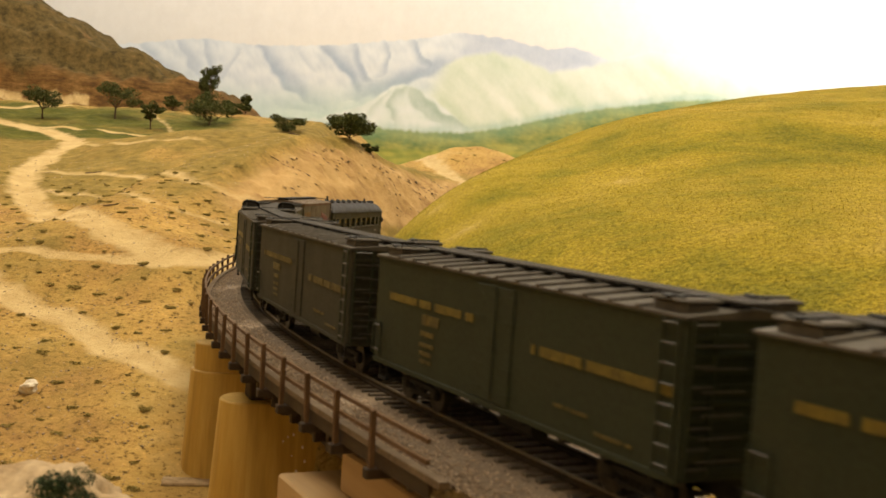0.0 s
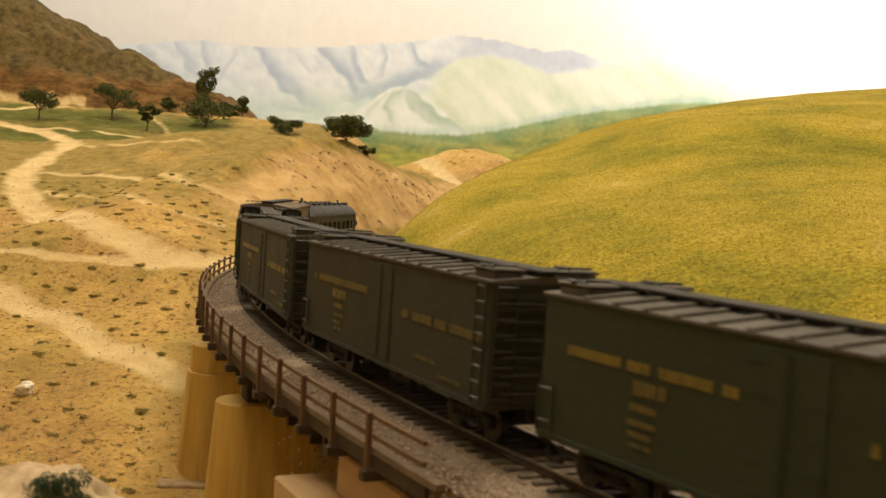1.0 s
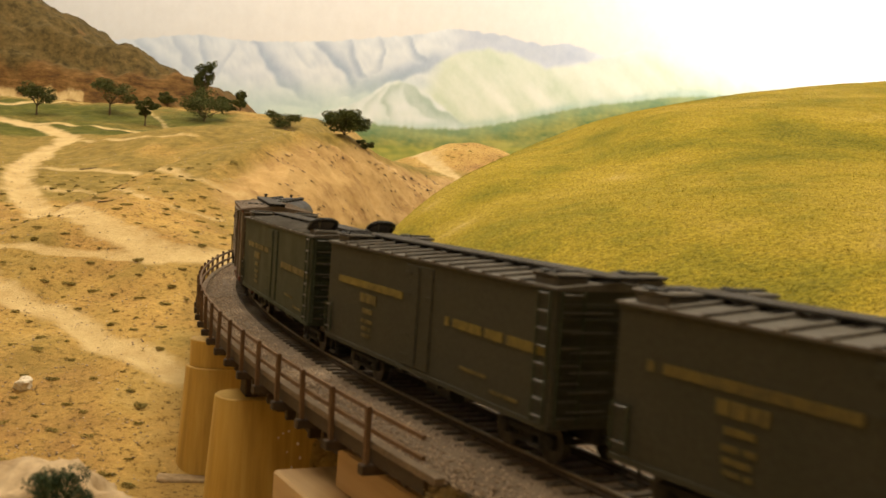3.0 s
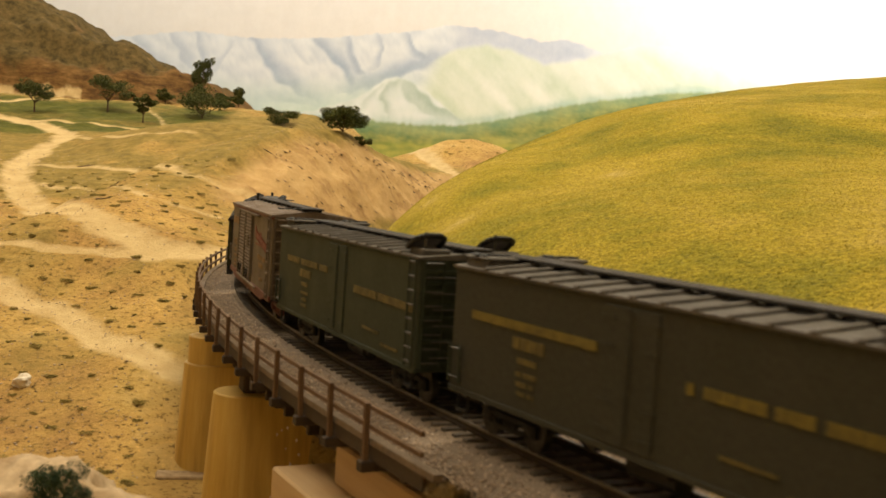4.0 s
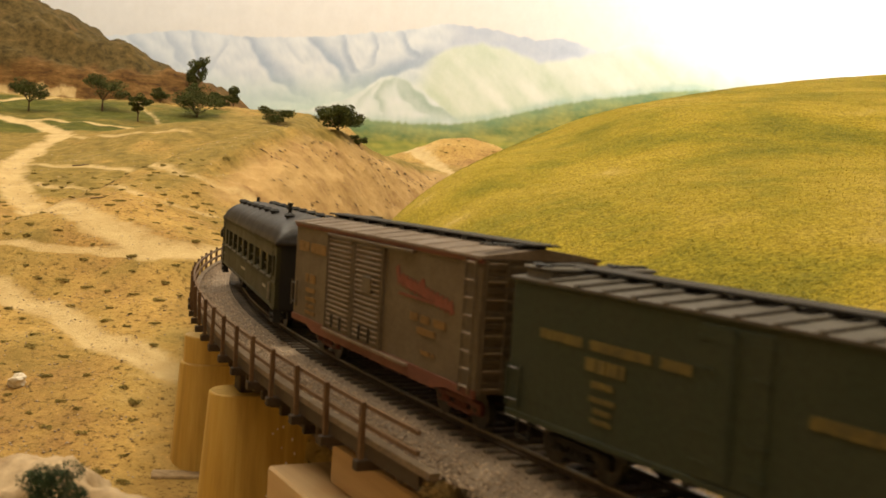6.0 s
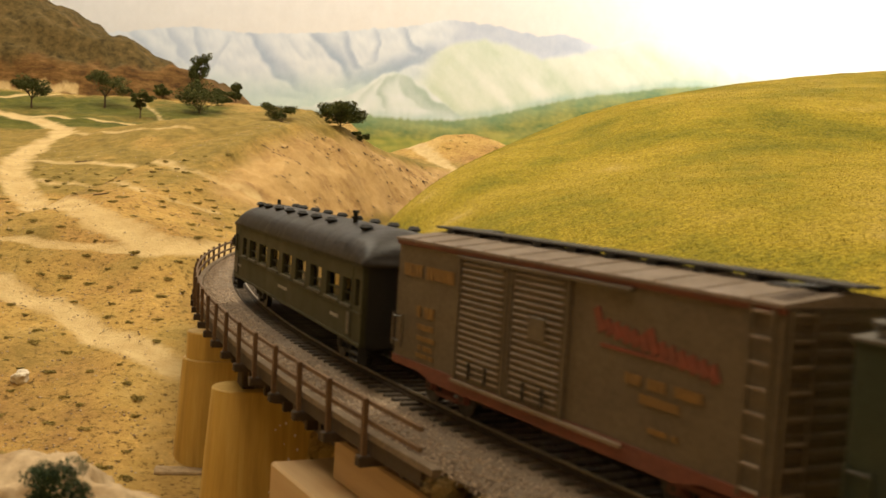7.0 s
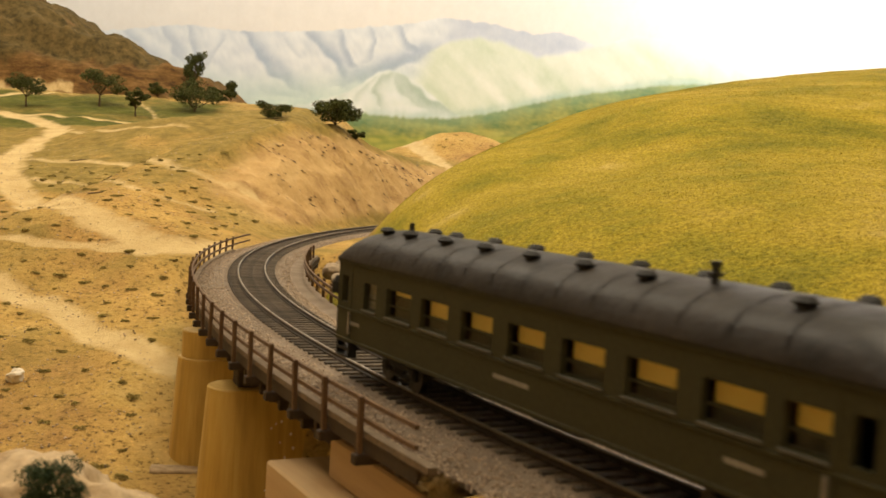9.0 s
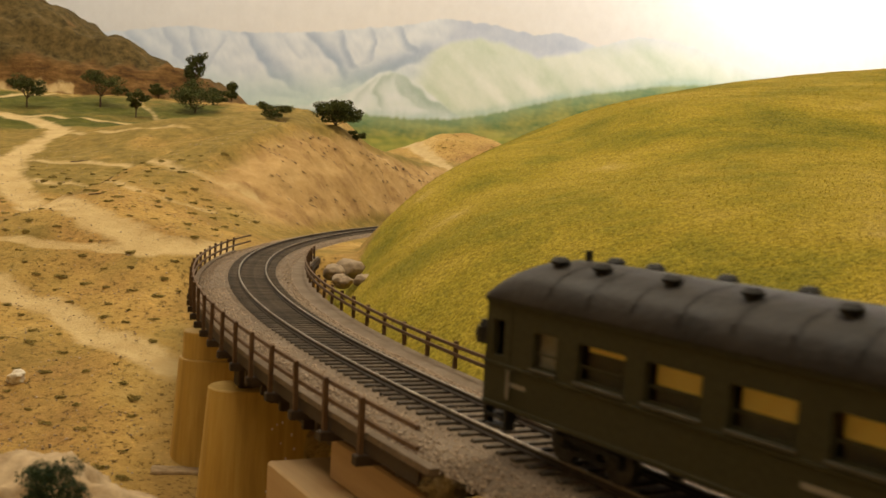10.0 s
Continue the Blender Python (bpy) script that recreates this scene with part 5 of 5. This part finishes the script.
    rod(bm, (-8, 6, 6), (8, 6, 6), 3.0, 10)
    part("underframe", bm, M_BLACK, car)
    return car, [truck(car, -53, M_RED), truck(car, 53, M_RED)], 53


def coach():
    car = tagged(new("passenger_coach"), "olive heavyweight passenger coach with yellow window blinds", "railway car")
    L, H = 107.5, 17.2
    windows = [(63.8, 15.8, "slit"), (83.4, 8.8, "clear"), (-90.4, 10.4, "half")]
    windows += [(41.8 - 22.9 * i, 15.8, "half") for i in range(6)]
    # side walls with true openings
    holes = sorted([(c - w / 2, c + w / 2, 22.0, 30.4) for c, w, _ in windows] + [(-104.5, -99.8, 22.6, 31.2), (99.8, 104.5, 22.6, 31.2)])
    body = part("floor_pan", box(bmesh.new(), -L + 1.4, L - 1.4, -H + 2.0, H - 2.0, 9.0, 11.4, 0.3), M_BLACK, car)
    for y in (H, -H):
        o = 1 if y > 0 else -1
        y0, y1 = min(y, y - 1.9 * o), max(y, y - 1.9 * o)
        bm = bmesh.new()
        box(bm, -L, L, y0, y1, 10.4, 22.0)
        box(bm, -L, L, y0, y1, 31.2, 36.2)
        at = -L
        for a, b, lo, hi in holes:
            box(bm, at, a, y0, y1, 22.0, 31.2)
            if hi < 31.2:
                box(bm, a, b, y0, y1, hi, 31.2)
            if lo > 22.0:
                box(bm, a, b, y0, y1, 22.0, lo)
            at = b
        box(bm, at, L, y0, y1, 22.0, 31.2)
        side = part("side_wall", bm, M_COACH, car)
        for name, proud, lo, hi in (("belt_rail", 0.35, 20.0, 20.9), ("lower_rail", 0.3, 10.2, 11.2), ("letter_board_rail", 0.5, 35.2, 36.3)):
            part(name, box(bmesh.new(), -L, L, y0 - (proud if o < 0 else 0), y1 + (proud if o > 0 else 0), lo, hi, 0.1), M_COACH, side)
        for x in (-97.0, 97.0):
            part("corner_strip", box(bmesh.new(), x - 0.25, x + 0.25, y0 - (0.2 if o < 0 else 0), y1 + (0.2 if o > 0 else 0), 11.2, 35), M_COACH, side)
        for c, w, kind in windows:
            bm = bmesh.new()
            ya, yb = y - (2.0 if kind == "clear" else 3.4) * o, y - (2.4 if kind == "clear" else 3.8) * o
            fr = [(c - w / 2, c - w / 2 + 0.3, 22.0, 25.6), (c + w / 2 - 0.3, c + w / 2, 22.0, 25.6), (c - w / 2, c + w / 2, 22.0, 22.6), (c - w / 2, c + w / 2, 25.3, 25.7)]
            for a, b, lo, hi in fr:
                box(bm, a, b, min(y - 1.4 * o, y - 0.9 * o), max(y - 1.4 * o, y - 0.9 * o), lo, hi)
            win = part("window", bm, M_COACH, car)
            part("sill", box(bmesh.new(), c - w / 2 - 0.6, c + w / 2 + 0.6, min(y, y + 0.6 * o), max(y, y + 0.6 * o), 21.2, 22.0, 0.1), M_SILL, win)
            pane = part("pane", box(bmesh.new(), c - w / 2, c + w / 2, min(y - 1.45 * o, y - 1.55 * o), max(y - 1.45 * o, y - 1.55 * o), 22.0, 30.4), M_GLASS, win)
            pane.visible_shadow = False
            if kind == "clear":
                part("blind", box(bmesh.new(), c - w / 2, c + w / 2, min(ya, yb), max(ya, yb), 22.2, 30.4), M_PLATE, win, "grey frosted pane")
            else:
                lo = 25.6 if kind == "half" else 28.5
                part("blind", box(bmesh.new(), c - w / 2, c + w / 2, min(ya, yb), max(ya, yb), lo, 30.4), M_BLIND, win, "yellow paper window blind")
                part("lower_sash", box(bmesh.new(), c - w / 2, c + w / 2, min(ya, yb), max(ya, yb), 22.0, lo), M_SILL, win, "dull brown lower sash")
        for x in (-96, 96):
            bm = bmesh.new()
            rod(bm, (x, y + 0.9 * o, 13.0), (x, y + 0.9 * o, 20), 0.45, 6)
            part("handrail", bm, M_PLATE, car, "pale grey handrail")
        for x0, x1 in ((-6.8, 9.0), (-82, -72), (90, 97)):
            part("lettering", box(bmesh.new(), min(o * x0, o * x1), max(o * x0, o * x1), y - 0.2, y + 0.15 if o > 0 else y + 0.2, 15.9, 17.0), M_PLATE, side)
        for sx in (-1, 1):
            bm = bmesh.new()
            for i, z in enumerate((5.2, 7.6, 10.0)):
                box(bm, sx * 102 - 4.2, sx * 102 + 4.2, y - (3.4 + i) * 1 if o > 0 else y, y if o > 0 else y + 3.4 + i, z - 0.4, z + 0.4, 0.1)
            for e in (-4.4, 4.4):
                box(bm, sx * 102 + e - 0.4, sx * 102 + e + 0.4, y - 3 if o > 0 else y, y if o > 0 else y + 3, 4.8, 10.6, 0.1)
            part("steps", bm, M_BLACK, car)
    for o in (-1, 1):
        bm = bmesh.new()
        x0, x1 = min(o * L, o * (L - 1.2)), max(o * L, o * (L - 1.2))
        for a, b, lo, hi in ((-16, -4.5, 10.4, 38), (4.5, 16, 10.4, 38), (-4.5, 4.5, 32, 40)):
            box(bm, x0, x1, a, b, lo, hi)
        # ends near black, darker than the olive sides
        part("end_wall", bm, M_BLACK, car, "black end wall")
        part("end_door", box(bmesh.new(), o * (L - 1.8) - 0.4, o * (L - 1.8) + 0.4, -4.5, 4.5, 10.4, 32), M_BLACK, car)
        bm = bmesh.new()
        for a, b, lo, hi in ((-6.0, -4.2, 9.5, 33.5), (4.2, 6.0, 9.5, 33.5), (-6.0, 6.0, 32.6, 34.4)):
            box(bm, min(o * L, o * (L + 2.2)), max(o * L, o * (L + 2.2)), a, b, lo, hi, 0.3)
        part("diaphragm", bm, M_BLACK, car)
        coupler(car, o * (L - 2))
        if o > 0:
            for y in (16.6, -16.6):
                bm = bmesh.new()
                rod(bm, (L + 2.0, y, 24.6), (L + 2.0, y, 28.6), 1.9, 10)
                rod(bm, (L + 2.0, y, 28.6), (L + 2.0, y, 30.4), 1.5, 10, 0.7)
                box(bm, L - 0.2, L + 2.0, y - 0.6, y + 0.6, 25.6, 27.2, 0.2)
                rod(bm, (L + 2.0, y, 26.6), (L + 4.4, y, 26.6), 1.2, 8)
                part("marker_lamp", bm, M_BLACK, car)
    # arched roof, its ends turned down
    bm = bmesh.new()
    prof = [(-H - 0.5, 35.6), (-H - 0.5, 36.6), (-17.0, 38.6), (-16.0, 41.0), (-14.2, 43.0), (-11.5, 44.6), (-8.0, 45.8), (-4.0, 46.7), (0, 47.0), (4.0, 46.7), (8.0, 45.8), (11.5, 44.6), (14.2, 43.0), (16.0, 41.0), (17.0, 38.6), (H + 0.5, 36.6), (H + 0.5, 35.6)]
    rings = []
    for x, drop in ((-L - 0.8, 1.0), (-L + 1.2, 0.62), (-L + 4, 0.33), (-L + 8, 0.12), (-L + 13, 0.02), (-L + 18, 0), (-60, 0), (-30, 0), (0, 0), (30, 0), (60, 0), (L - 18, 0), (L - 13, 0.02), (L - 8, 0.12), (L - 4, 0.33), (L - 1.2, 0.62), (L + 0.8, 1.0)):
        rings.append([bm.verts.new((x * 0.001, y * 0.001, (36.6 + (z - 36.6) * (1 - 0.72 * drop) if z > 36.6 else z) * 0.001)) for y, z in prof])
    for a, b in zip(rings, rings[1:]):
        for i in range(len(prof)):
            j = (i + 1) % len(prof)
            bm.faces.new((a[i], a[j], b[j], b[i]))
    bm.faces.new(rings[0])
    bm.faces.new(list(reversed(rings[-1])))
    bmesh.ops.recalc_face_normals(bm, faces=bm.faces)
    roof = part("roof", bm, M_COACHROOF, car, "dark worn arched roof", smooth=True)
    # sheet seams across the roof
    for x in np.linspace(-84, 84, 13):
        bm = bmesh.new()
        a, b = ([bm.verts.new(((x + e) * 0.001, y * 0.001, (z + 0.22 if z > 36.7 else z) * 0.001)) for y, z in prof[2:-2]] for e in (-0.45, 0.45))
        for i in range(len(a) - 1):
            bm.faces.new((a[i], b[i], b[i + 1], a[i + 1]))
        bmesh.ops.solidify(bm, geom=bm.faces[:], thickness=0.0003)
        bmesh.ops.recalc_face_normals(bm, faces=bm.faces)
        part("roof_seam", bm, M_COACHROOF, roof)
    for y, places in ((8.6, (91, 75.5, 53, 31, 8.7, -13.7, -36, -80)), (-8.6, (91, 77, 54, 32, 9.5, -13, -36, -58, -80))):
        for x in places:
            bm = bmesh.new()
            rod(bm, (x, y, 44.4), (x, y, 46.4), 1.5, 10)
            rod(bm, (x, y, 46.0), (x, y, 46.7), 2.0, 12, 2.5)
            rod(bm, (x, y, 46.7), (x, y, 47.7), 2.5, 12, 1.5)
            part("roof_vent", bm, M_BLACK, roof)
    bm = bmesh.new()
    rod(bm, (-52, 4, 45.5), (-52, 4, 51.0), 0.9, 10)
    rod(bm, (-52, 4, 50.2), (-52, 4, 51.2), 1.3, 10)
    rod(bm, (-52, 4, 48.2), (-52, 4, 48.9), 1.7, 10)
    part("smoke_jack", bm, M_BLACK, roof)
    bm = bmesh.new()
    rod(bm, (91, 0, 46), (91, 0, 49.4), 0.9, 8)
    part("vent_pipe", bm, M_BLACK, roof)
    bm = bmesh.new()
    for y, x0, x1 in ((-5, -50, -28), (5, -16, 6), (-5, 18, 40)):
        box(bm, x0, x1, y - 2.5, y + 2.5, 5.6, 9.2, 0.6)
    box(bm, -L + 4, L - 4, -2.5, 2.5, 5.6, 9.2, 0.3)
    part("underframe", bm, M_BLACK, car)
    bm = bmesh.new()
    box(bm, -98, 98, -13.5, 13.5, 11.5, 12.2)
    box(bm, -98, 98, -0.4, 0.4, 12.2, 34)
    part("interior", bm, M_BLACK, car, "dark coach interior")
    return car, [truck(car, -74, M_BLACK), truck(car, 74, M_BLACK)], 74


def rail_pose(s, half):
    """Pose of a car whose trucks stand on the track half each way from s."""
    a, b = Vector(on_track(s - half)), Vector(on_track(s + half))
    turn = math.atan2(b.y - a.y, b.x - a.x)
    return Matrix.Translation((a + b) / 2) @ Matrix.Rotation(turn, 4, "Z"), turn


TRAIN = []
for centre, kind in ((-0.6425, "plain"), (-0.4815, "plain"), (-0.3145, "dim"), (-0.1490, "dusty"), (0.0145, "open")):
    TRAIN.append((centre, *reefer(kind == "open", kind in ("dim", "open"), int(1000 + centre * 100), M_DUSTGREEN if kind in ("dusty", "dim") else M_GREEN)))
TRAIN.append((0.1745, *boxcar()))
TRAIN.append((0.3768, *coach()))


def motions():
    for centre, car, trucks, half in TRAIN:
        rows, turns = [], ([], [])
        for i in range(41):
            t = i * 0.25
            s = centre - SPEED * (t - 5)
            m, turn = rail_pose(s, half * 0.001)
            rows.append((t, m))
            for k, o in enumerate((-1, 1)):
                h = float(np.interp(s + o * half * 0.001, T_S, T_H))
                turns[k].append((t, Matrix.Translation((o * half * 0.001, 0, 0)) @ Matrix.Rotation(h - turn, 4, "Z")))
        walk(car, rows)
        for ob, r in zip(trucks, turns):
            walk(ob, r)


motions()
